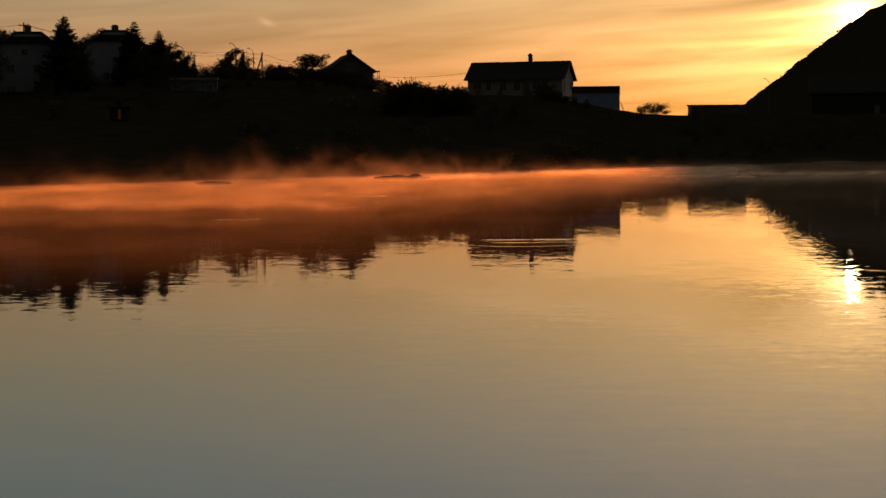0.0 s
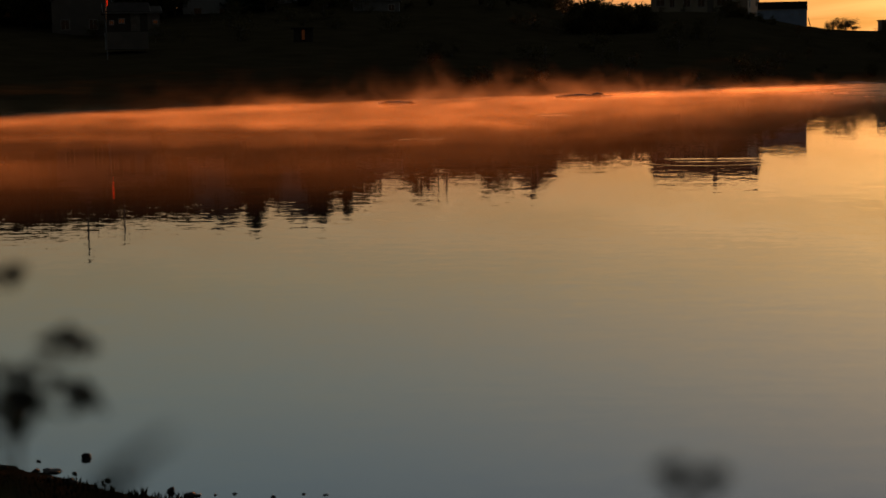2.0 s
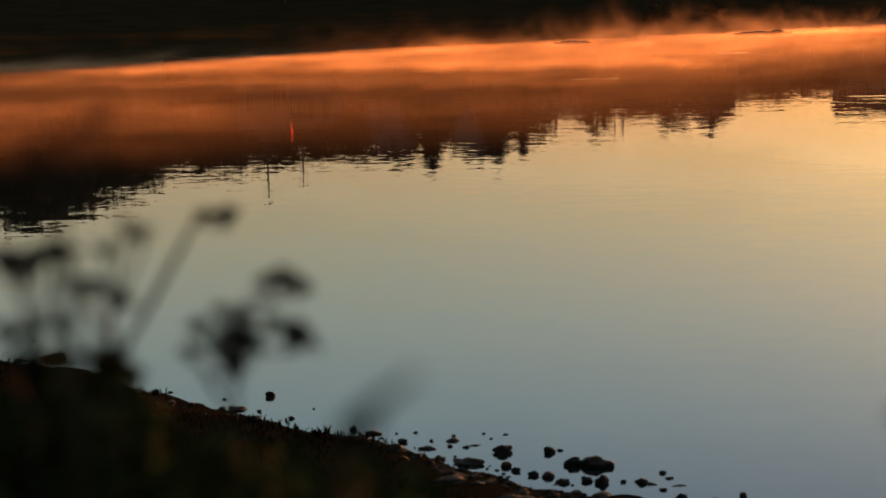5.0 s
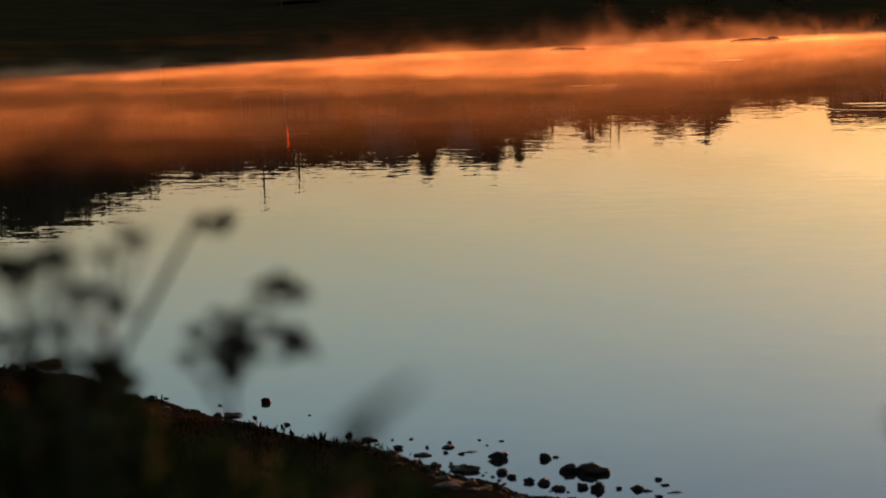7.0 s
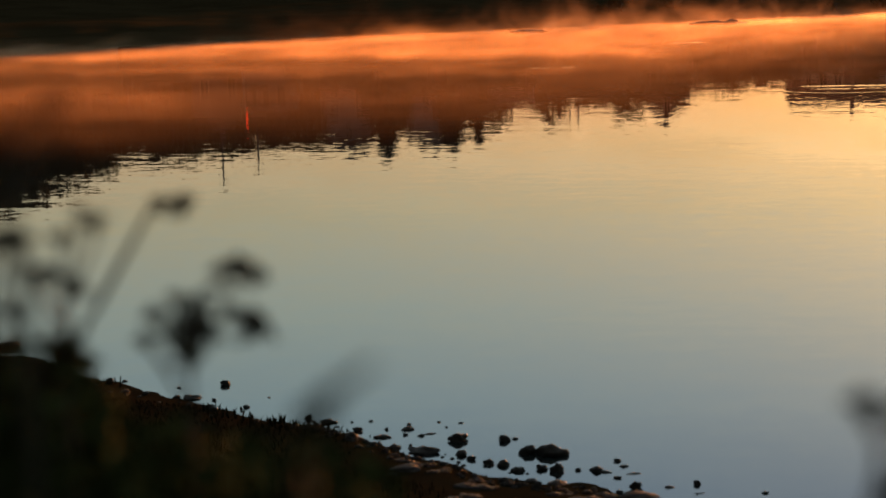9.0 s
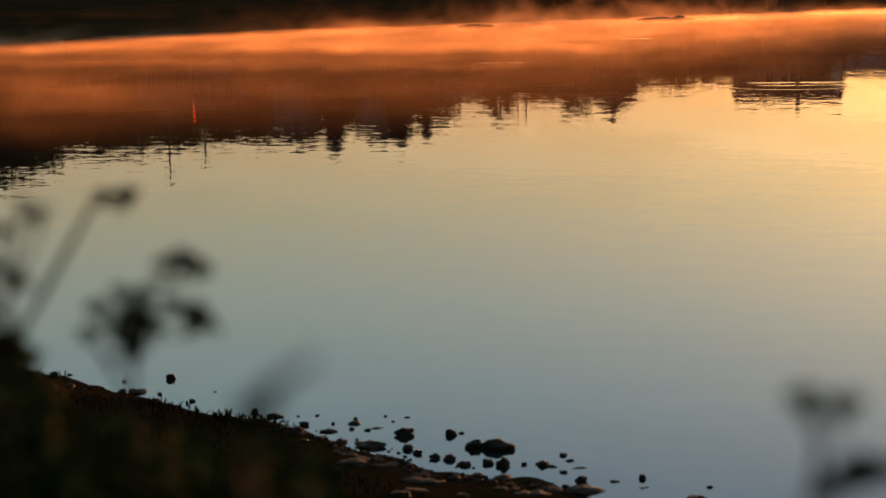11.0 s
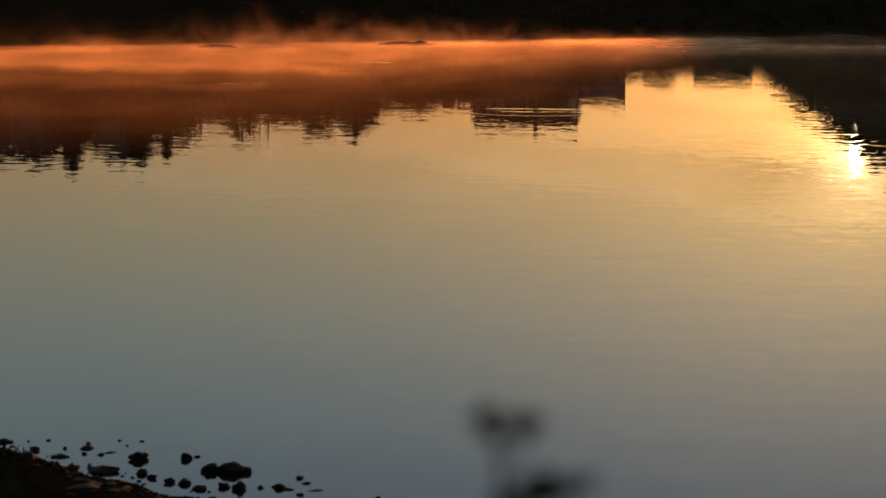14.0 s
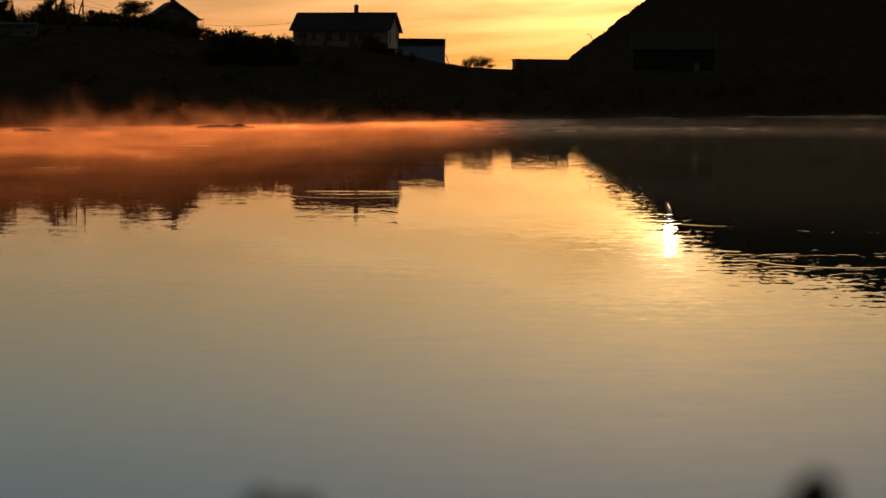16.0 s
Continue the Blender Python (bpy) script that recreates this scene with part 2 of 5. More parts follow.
def make_water():
    mat = bpy.data.materials.new("lake_water")
    mat.use_nodes = True
    n, l, m = nodes_of(mat.node_tree)
    p = n["Principled BSDF"]
    p.inputs["Base Color"].default_value = (0.012, 0.016, 0.016, 1)
    p.inputs["Roughness"].default_value = 0.003
    p.inputs["IOR"].default_value = 1.33
    co = n.new("ShaderNodeTexCoord").outputs["Object"]
    sep = n.new("ShaderNodeSeparateXYZ")
    l.new(co, sep.inputs[0])
    # the ripples die away towards the sheltered bank
    far = n.new("ShaderNodeMapRange")
    far.inputs[1].default_value, far.inputs[2].default_value, far.inputs[3].default_value = 6.5, 15.0, 0.55
    l.new(sep.outputs[1], far.inputs[0])
    slope_x, slope_y = 0.0, 0.0
    for sx, sy, amp, det in ((1.8, 6.0, 0.0115, 1.0), (5.0, 5.2, 0.0085, 2.0), (12.0, 12.5, 0.010, 1.0), (9.0, 24.0, 0.006, 1.0), (0.3, 0.5, 0.0018, 1.0)):
        mp = n.new("ShaderNodeMapping")
        mp.inputs["Scale"].default_value = (sx, sy, 1)
        mp.inputs["Rotation"].default_value = (0, 0, 0.15 * sx)
        l.new(co, mp.inputs["Vector"])
        t = n.new("ShaderNodeTexNoise")
        t.inputs["Scale"].default_value, t.inputs["Detail"].default_value = 1.0, det
        l.new(mp.outputs[0], t.inputs["Vector"])
        parts = n.new("ShaderNodeSeparateColor")
        l.new(t.outputs["Color"], parts.inputs[0])
        slope_x = m("ADD", slope_x, m("MULTIPLY", m("SUBTRACT", parts.outputs[0], 0.5), amp * 0.5))
        slope_y = m("ADD", slope_y, m("MULTIPLY", m("SUBTRACT", parts.outputs[1], 0.5), amp))
    open_side = n.new("ShaderNodeMapRange")
    open_side.inputs[1].default_value, open_side.inputs[2].default_value, open_side.inputs[3].default_value, open_side.inputs[4].default_value = 2.0, 8.0, 1.0, 1.75
    l.new(sep.outputs[0], open_side.inputs[0])
    still = n.new("ShaderNodeMapRange")
    still.inputs[1].default_value, still.inputs[2].default_value, still.inputs[3].default_value, still.inputs[4].default_value = 18.0, 48.0, 1.2, 0.62
    l.new(sep.outputs[1], still.inputs[0])
    ruffle = m("MULTIPLY", m("MULTIPLY", far.outputs[0], open_side.outputs[0]), still.outputs[0])
    slope_x, slope_y = m("MULTIPLY", slope_x, ruffle), m("MULTIPLY", slope_y, ruffle)
    # rings where fish rise
    for cx, cy, r0 in ((6.9, 26.1, 0.75), (6.5, 19.7, 0.85), (8.4, 24.9, 0.9), (1.6, 34.0, 1.15)):
        dx, dy = m("SUBTRACT", sep.outputs[0], cx), m("SUBTRACT", sep.outputs[1], cy)
        d = m("SQRT", m("ADD", m("MULTIPLY", dx, dx), m("MULTIPLY", dy, dy)))
        off = m("SUBTRACT", d, r0)
        env = m("POWER", 2.718, m("MULTIPLY", m("MULTIPLY", off, off), -55.0))
        wave = m("MULTIPLY", m("MULTIPLY", m("COSINE", m("MULTIPLY", off, 26.0)), env), 0.015)
        slope_x = m("ADD", slope_x, m("MULTIPLY", m("DIVIDE", dx, d), wave))
        slope_y = m("ADD", slope_y, m("MULTIPLY", m("DIVIDE", dy, d), wave))
    # long low wakes: middle, half length, breadth, steepness
    for cx, cy, half, broad, steep in ((1.75, 35.4, 1.15, 0.22, 0.010), (1.85, 34.3, 1.05, 0.16, 0.008), (-5.45, 47.4, 0.85, 0.22, 0.02), (-2.9, 70.8, 0.9, 0.4, 0.03), (-8.6, 71.4, 1.0, 0.3, 0.02)):
        dy = m("DIVIDE", m("SUBTRACT", sep.outputs[1], cy), broad)
        ends = m("MULTIPLY", m("SUBTRACT", half, m("ABSOLUTE", m("SUBTRACT", sep.outputs[0], cx))), 3.0, clamp=True)
        slope_y = m("SUBTRACT", slope_y, m("MULTIPLY", m("MULTIPLY", m("POWER", 2.718, m("MULTIPLY", m("MULTIPLY", dy, dy), -1.0)), ends), steep))
    vec = n.new("ShaderNodeCombineXYZ")
    l.new(slope_x, vec.inputs[0])
    l.new(slope_y, vec.inputs[1])
    vec.inputs[2].default_value = 1.0
    unit = n.new("ShaderNodeVectorMath")
    unit.operation = "NORMALIZE"
    l.new(vec.outputs[0], unit.inputs[0])
    l.new(unit.outputs[0], p.inputs["Normal"])
    return mat


WATER = make_water()


def make_mist():
    """Thin vapour: the sheets let most light pass and scatter the rest forwards."""
    mat = bpy.data.materials.new("mist")
    mat.use_nodes = True
    n, l, m = nodes_of(mat.node_tree)
    n.clear()
    co = n.new("ShaderNodeTexCoord").outputs["Object"]
    uv = n.new("ShaderNodeUVMap").outputs[0]
    sep = n.new("ShaderNodeSeparateXYZ")
    l.new(uv, sep.inputs[0])
    height, dens = sep.outputs[1], sep.outputs[0]
    mp = n.new("ShaderNodeMapping")
    mp.inputs["Scale"].default_value = (0.34, 0.34, 0.45)
    l.new(co, mp.inputs["Vector"])
    t = n.new("ShaderNodeTexNoise")
    t.inputs["Scale"].default_value, t.inputs["Detail"].default_value, t.inputs["Roughness"].default_value = 1.0, 6.0, 0.6
    t.inputs["Distortion"].default_value = 0.8
    l.new(mp.outputs[0], t.inputs["Vector"])
    wisp = n.new("ShaderNodeMapRange")
    wisp.inputs[1].default_value, wisp.inputs[2].default_value = 0.32, 0.72
    l.new(t.outputs[0], wisp.inputs[0])
    # dense at the water, ragged upwards; the tall drifts are mere wisps
    calm = m("GREATER_THAN", dens, 1.5)
    mp2 = n.new("ShaderNodeMapping")
    mp2.inputs["Scale"].default_value = (0.38, 0.38, 0.7)
    l.new(co, mp2.inputs["Vector"])
    t2 = n.new("ShaderNodeTexNoise")
    t2.inputs["Scale"].default_value, t2.inputs["Detail"].default_value, t2.inputs["Roughness"].default_value = 1.0, 3.0, 0.5
    t2.inputs["Distortion"].default_value = 0.5
    l.new(mp2.outputs[0], t2.inputs["Vector"])
    curl = n.new("ShaderNodeMapRange")
    curl.inputs[1].default_value, curl.inputs[2].default_value = 0.38, 0.78
    l.new(t2.outputs[0], curl.inputs[0])
    tall = m("MULTIPLY", m("SUBTRACT", dens, 2.0), 6.0)
    fall = m("SUBTRACT", 1.0, height, clamp=True)
    low_body = m("MULTIPLY", m("POWER", fall, 1.2), m("ADD", 0.5, m("MULTIPLY", wisp.outputs[0], 0.9)))
    tall_body = m("MULTIPLY", m("POWER", fall, 1.9), m("ADD", 0.04, m("POWER", curl.outputs[0], 1.3)))
    dens = m("ADD", m("MULTIPLY", dens, m("SUBTRACT", 1.0, calm)), m("MULTIPLY", tall, calm))
    body = m("ADD", m("MULTIPLY", low_body, m("SUBTRACT", 1.0, calm)), m("MULTIPLY", tall_body, calm))
    alpha = m("MULTIPLY", body, dens, clamp=True)
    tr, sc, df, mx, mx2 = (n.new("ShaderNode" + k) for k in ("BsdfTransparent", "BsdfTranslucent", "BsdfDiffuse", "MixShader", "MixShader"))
    # vapour is white; the dawn's warm light is put into this scatter colour
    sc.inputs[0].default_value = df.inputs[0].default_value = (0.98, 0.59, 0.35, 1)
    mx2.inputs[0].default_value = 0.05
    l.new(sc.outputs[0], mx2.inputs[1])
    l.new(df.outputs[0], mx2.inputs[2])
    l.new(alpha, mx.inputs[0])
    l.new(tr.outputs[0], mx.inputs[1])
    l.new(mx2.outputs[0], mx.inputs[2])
    out = n.new("ShaderNodeOutputMaterial")
    l.new(mx.outputs[0], out.inputs[0])
    return mat


MIST = make_mist()


# ---------------------------------------------------------------- building blocks
def mesh_of(name, bm, mat, smooth=False):
    me = bpy.data.meshes.new(name)
    bmesh.ops.recalc_face_normals(bm, faces=bm.faces)
    bm.to_mesh(me)
    bm.free()
    me.materials.append(mat)
    if smooth:
        me.shade_smooth()
    return me


def part(name, bm, mat, parent, label="", smooth=False):
    ob = new(name, mesh_of(name, bm, mat, smooth))
    ob.parent = parent
    return tagged(ob, label)


def thing(name, m, label, category, group="", kind=""):
    ob = new(name)
    ob.matrix_world = m
    return tagged(ob, label, category, group, kind)


def box(bm, x0, x1, y0, y1, z0, z1, bevel=0.0):
    v = [bm.verts.new((x, y, z)) for x in (x0, x1) for y in (y0, y1) for z in (z0, z1)]
    faces = [bm.faces.new([v[i] for i in q]) for q in ((0, 1, 3, 2), (4, 6, 7, 5), (0, 4, 5, 1), (2, 3, 7, 6), (0, 2, 6, 4), (1, 5, 7, 3))]
    if bevel:
        bmesh.ops.bevel(bm, geom=list({e for f in faces for e in f.edges}), offset=bevel, segments=1, affect="EDGES")
    return bm


def tube(bm, pts, radii, sides=6):
    """A tapered tube along points."""
    pts = [Vector(p) for p in pts]
    if isinstance(radii, (int, float)):
        radii = [radii] * len(pts)
    rings = []
    for i, p in enumerate(pts):
        d = (pts[min(i + 1, len(pts) - 1)] - pts[max(i - 1, 0)]).normalized()
        q = d.to_track_quat("Z", "Y")
        rings.append([bm.verts.new(p + q @ Vector((math.cos(2 * math.pi * k / sides) * radii[i], math.sin(2 * math.pi * k / sides) * radii[i], 0))) for k in range(sides)])
    for a, b in zip(rings, rings[1:]):
        for k in range(sides):
            bm.faces.new((a[k], a[(k + 1) % sides], b[(k + 1) % sides], b[k]))
    bm.faces.new(rings[0][::-1])
    bm.faces.new(rings[-1])
    return bm


def leaf(bm, p, way, length, width, rng):
    way = Vector(way).normalized()
    side = way.cross(Vector((rng.uniform(-1, 1), rng.uniform(-1, 1), rng.uniform(-1, 1)))).normalized() * width * 0.5
    mid = p + way * length * 0.45
    bm.faces.new([bm.verts.new(q) for q in (p, mid + side, p + way * length, mid - side)])


def at(az, dist, z=0.0):
    a = radians(az)
    return Vector((-dist * math.sin(a), dist * math.cos(a), z))


def interp(x, table):
    for (a, va), (b, vb) in zip(table, table[1:]):
        if x <= b:
            k = min(1, max(0, (x - a) / (b - a)))
            return va + (vb - va) * k
    return table[-1][1]


# ---------------------------------------------------------------- the lie of the land
FAR_SHORE = [(-60, 60), (-40, 250), (-30, 330), (-20, 310), (-15, 238), (-12, 205), (-6.6, 168), (-4, 152), (-1, 138), (1, 130), (3, 124), (6, 116), (10, 107), (15, 101), (20, 94), (25, 95), (32, 84), (45, 62), (60, 50)]
BANK_TOP = [(-60, 7), (-20, 7.0), (-12, 6.8), (-8, 6.9), (-6.6, 7.4), (-5.7, 8.1), (-4.4, 9.2), (-3.6, 10.2), (-2, 10.7), (2, 11.0), (3.5, 12.3), (5, 13.0), (8, 13.4), (12, 12.8), (17, 11.0), (21, 12.5), (26, 16), (35, 16), (60, 7)]
RIDGE = [(-60, 2.0), (-45, 3.4), (-32, 5.2), (-25, 5.6), (-20, 5.65), (-17, 5.3), (-16, 5.15), (-15, 4.95), (-14.6, 4.75), (-14.1, 4.5), (-13.62, 4.3), (-13.27, 4.04), (-12.93, 3.80), (-12.58, 3.58), (-11.97, 3.10), (-11.38, 2.60), (-10.83, 2.13), (-10.12, 1.60), (-9.75, 1.27), (-9.1, 0.9), (-8, 0.3), (-7, 0.0), (60, 0.0)]
CREST = 800.0
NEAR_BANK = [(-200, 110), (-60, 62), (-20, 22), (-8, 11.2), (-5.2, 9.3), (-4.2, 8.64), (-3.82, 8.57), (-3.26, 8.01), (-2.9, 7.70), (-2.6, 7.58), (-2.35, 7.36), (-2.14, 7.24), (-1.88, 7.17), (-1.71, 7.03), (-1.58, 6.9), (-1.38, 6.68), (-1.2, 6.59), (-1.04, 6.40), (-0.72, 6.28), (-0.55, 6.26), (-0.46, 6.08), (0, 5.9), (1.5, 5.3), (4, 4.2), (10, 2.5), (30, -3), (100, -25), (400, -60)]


def smooth(k):
    k = min(1, max(0, k))
    return k * k * (3 - 2 * k)


def land(x, y):
    """Height of the ground; the lake's surface is at 0."""
    r, az = math.hypot(x, y), math.degrees(math.atan2(-x, y))
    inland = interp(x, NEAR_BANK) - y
    if r < 14:
        inland += 0.09 + 0.045 * noise.noise((x * 5, y * 3, 4)) + 0.025 * noise.noise((x * 14, y * 9, 6))
    rough = noise.noise((x * 1.1, y * 1.1, 0)) * 0.05 + noise.noise((x * 4, y * 4, 3)) * 0.02
    if inland > 0:
        near = 0.03 * min(1, inland / 0.3) + 0.35 * smooth(inland / 5) + 0.03 * inland + rough * min(1, inland * 1.2)
        near = min(near, 3 + 0.01 * inland)
    else:
        near = max(-2.0, 0.10 * inland) + rough * 0.5
    if abs(az) > 62 or r < 25:
        return near if inland > 0 or r < 25 else min(near, -0.02) if inland > -20 else -1.5
    out = r - interp(az, FAR_SHORE)
    if out < 0:
        return max(-2.0, 0.06 * out) - 0.02
    top, reach = interp(az, BANK_TOP), max(30, 282 - interp(az, FAR_SHORE))
    k = min(1, out / reach)
    h = top * (0.3 * k + 0.7 * k * k) * (1.04 if k < 1 else 1) + 0.25 * min(1, out)
    h = min(h, top)
    if r > 300:
        h -= min(3.0, (r - 300) * 0.04)
    h += (noise.noise((x * 0.08, y * 0.08, 1)) * 0.5 + noise.noise((x * 0.35, y * 0.35, 2)) * 0.15) * min(1, out / 10)
    # the steep hill
    crest = 1.8 + CREST * math.tan(radians(interp(az, RIDGE)))
    if r > 330 and crest > 4:
        k = (r - 330) / (CREST - 330) if r < CREST else 1 - 0.5 * smooth((r - CREST) / 600)
        rocky = noise.noise((x * 0.012, y * 0.012, 5)) * 2.5 + noise.noise((x * 0.05, y * 0.05, 6)) * 2.0 + noise.noise((x * 0.2, y * 0.2, 7)) * 1.3 + noise.noise((x * 0.6, y * 0.6, 8)) * 0.7
        h = max(h, h * (1 - k) + (crest + rocky * min(1, (crest - 4) / 12)) * k)
    return h if r < 1400 else h * (1 - smooth((r - 1400) / 1500)) + 5 * smooth((r - 1400) / 1500)


def make_ground():
    azs = [a for a in np.arange(-180, -64, 4.0)] + [a for a in np.arange(-62, -26, 1.5)] + [a for a in np.arange(-25, -15.6, 0.4)] + [a for a in np.arange(-15.5, -8.5, 0.12)] + [a for a in np.arange(-8.4, 1.0, 0.4)] + [a for a in np.arange(1.2, 30, 0.2)] + [a for a in np.arange(31, 62, 1.5)] + [a for a in np.arange(64, 180, 4.0)]
    rad = [0.3] + list(np.arange(1, 4, 0.5)) + list(np.arange(4, 5.4, 0.2)) + list(np.arange(5.5, 10, 0.06)) + list(np.arange(10.1, 14, 0.25)) + list(np.arange(14.5, 30, 1.5)) + list(np.arange(32, 96, 6)) + list(np.arange(98, 330, 4.0)) + list(np.arange(332, 700, 16.0)) + list(np.arange(710, 830, 5.0)) + [850, 900, 1000, 1200, 1400, 1800, 2400, 3200, 4800]
    verts, faces = [(0, 0, land(0, 0.01))], []
    na, nr = len(azs), len(rad)
    for a in azs:
        for r in rad:
            p = at(a, r)
            verts.append((p.x, p.y, land(p.x, p.y)))
    for i in range(na):
        j = (i + 1) % na
        faces.append((0, 1 + j * nr, 1 + i * nr))
        for k in range(nr - 1):
            faces.append((1 + i * nr + k, 1 + j * nr + k, 1 + j * nr + k + 1, 1 + i * nr + k + 1))
    me = bpy.data.meshes.new("ground")
    me.from_pydata(verts, [], faces)
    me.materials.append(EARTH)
    me.shade_smooth()
    return tagged(new("ground", me), "dark grassy banks and hill round the lake", "ground", kind="structure")


ground = make_ground()
wm = bmesh.new()
ring = [wm.verts.new(at(a, 420)) for a in range(-180, 180, 6)]
wm.faces.new(ring[::-1])
water = new("water", mesh_of("water", wm, WATER))
tagged(water, "calm lake water mirroring the dawn sky", "water", kind="structure")
for f in water.data.polygons:
    assert abs(f.normal.z) > 0.9
if water.data.polygons[0].normal.z < 0:
    water.data.flip_normals()


# where the thick of the mist begins, and how thick it lies
MIST_FROM = [(-20, 112), (-8, 98), (-5, 66), (-3, 56), (0, 50), (6, 50), (11.6, 53), (15, 57), (20, 61), (24, 66), (36, 70)]


def mist_density(az, r):
    shore, start = interp(az, FAR_SHORE), interp(az, MIST_FROM) * (1 + 0.07 * noise.noise((az * 0.5, 7, 2)) + 0.05 * noise.noise((az * 1.7, 3, 5)))
    k = min(1, max(0, (r - 0.8 * start) / (shore - 0.8 * start)))
    rising = 0.20 * smooth(k / 0.4) + 0.35 * k ** 2 + 0.8 * smooth((k - 0.66) / 0.25)
    # off the left shore the drift ends in a clear edge
    edge = r / start - 1.09
    banked = 0.10 * smooth(k / 0.1) + 0.22 * smooth(edge / 0.05) + 0.18 * smooth((k - 0.55) / 0.3)
    w = smooth((az - 0.5) / 4)
    thick = rising * (1 - w) + banked * w
    thick *= 1 + 0.45 * noise.noise((az * 0.6, r * 0.05, 1)) + 0.65 * noise.noise((az * 0.22, r * 0.21, 3))
    veil = 0.024 * smooth((r - 21) / 14) * (1 + 1.0 * smooth((az - 16) / 5) * smooth((52 - r) / 15))
    right = smooth((az + 9) / 5)
    # thickened on the shaded right, density standing in for missing light
    thick *= 5.5 - 4.5 * right
    veil *= 2.0 - right
    thick = min(thick, 1.7) * (1 - 0.7 * smooth((r - 165) / 20))
    if az < -9:
        thick *= 1 - smooth((-9 - az) / 2) * smooth((r - 132) / 10) * smooth((230 - r) / 15)
    return (veil + 0.30 * thick) * smooth((shore - r) / 5)


def make_mist_sheets():
    """Low drifts of vapour over the far half of the lake, each sheet bent round the shore."""
    radii, r = [], 21.0
    while r < 290:
        radii.append(r)
        r *= 1.043
    sheets = [(r, 0.15 + 0.0006 * r) for r in radii] + [(0, 2.5), (0.4, 2.0), (0.8, 1.6), (1.2, 1.4), (1.6, 1.1), (2, 0.75)]
    for k, (radius, top) in enumerate(sheets):
        bm = bmesh.new()
        uv = bm.loops.layers.uv.new("UVMap")
        cols, thick, levels = [], [], 4
        if radius < 5:
            azs = [a for a in np.arange(-24, 21 if radius < 2 else 28, 0.5)]
        else:
            azs = [a for a in np.arange(-30, 36, 0.5) if interp(a, FAR_SHORE) > radius + 1.0]
        for a in azs:
            r = (radius if radius > 5 else min(175, interp(a, FAR_SHORE)) - 10.0 + 4 * radius) + 0.012 * radius * noise.noise((a * 0.12, k * 3.1, 0))
            thick.append(mist_density(a, radius) if radius > 5 else 0.06 if radius == 2 else 0.075 * (0.10 + 0.80 * smooth((10.5 - a) / 7)) * smooth((20 - a) / 5) * (1 + 0.8 * noise.noise((a * 0.45, k * 2.7, 3))) * (0.35 + 0.65 * smooth((a + 9) / 6)))
            tall = top * (1 + ((0.4 if radius < 60 else 0.22) * noise.noise((a * 0.55, k * 1.7, 4)) if radius > 5 else 0.55 * noise.noise((a * 0.9, k * 2.3, 8)) + 0.25 * noise.noise((a * 2.3, k * 1.3, 5)))) * (1 if radius > 5 else 0.5 + 0.5 * smooth((a + 5) / 7))
            cols.append([bm.verts.new(at(a, r, 0.004 + tall * j / levels)) for j in range(levels + 1)])
        for i in range(len(azs) - 1):
            for j in range(levels):
                f = bm.faces.new((cols[i][j], cols[i + 1][j], cols[i + 1][j + 1], cols[i][j + 1]))
                for lp, (h, c) in zip(f.loops, ((j, i), (j, i + 1), (j + 1, i + 1), (j + 1, i))):
                    lp[uv].uv = (thick[c] + (2 if radius < 5 else 0), h / levels)
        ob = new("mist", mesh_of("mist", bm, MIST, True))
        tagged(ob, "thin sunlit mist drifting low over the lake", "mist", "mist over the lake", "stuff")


make_mist_sheets()


# ---------------------------------------------------------------- houses on the far bank
def window_on(wall_parent, x, y, z, w, h, face, glass=None, label=""):
    """A framed window whose face looks along -y (face 0), +x (1) or -x (3) of the house."""
    fr, pa = bmesh.new(), bmesh.new()
    b = 0.09

    def put(bm, a0, a1, d0, d1, z0, z1):
        if face == 0:
            box(bm, x + a0, x + a1, y - d1, y - d0, z + z0, z + z1)
        elif face == 1:
            box(bm, x + d0, x + d1, y + a0, y + a1, z + z0, z + z1)
        else:
            box(bm, x - d1, x - d0, y + a0, y + a1, z + z0, z + z1)
    for a0, a1, z0, z1 in ((-w / 2 - b, -w / 2, -b, h + b), (w / 2, w / 2 + b, -b, h + b), (-w / 2, w / 2, -b, 0), (-w / 2, w / 2, h, h + b), (-0.025, 0.025, 0, h)):
        put(fr, a0, a1, -0.02, 0.05, z0, z1)
    put(pa, -w / 2, w / 2, -0.02, 0.012, 0, h)
    frame_ob = part("window", fr, TRIM, wall_parent, label)
    part("pane", pa, glass or GLASS, frame_ob)


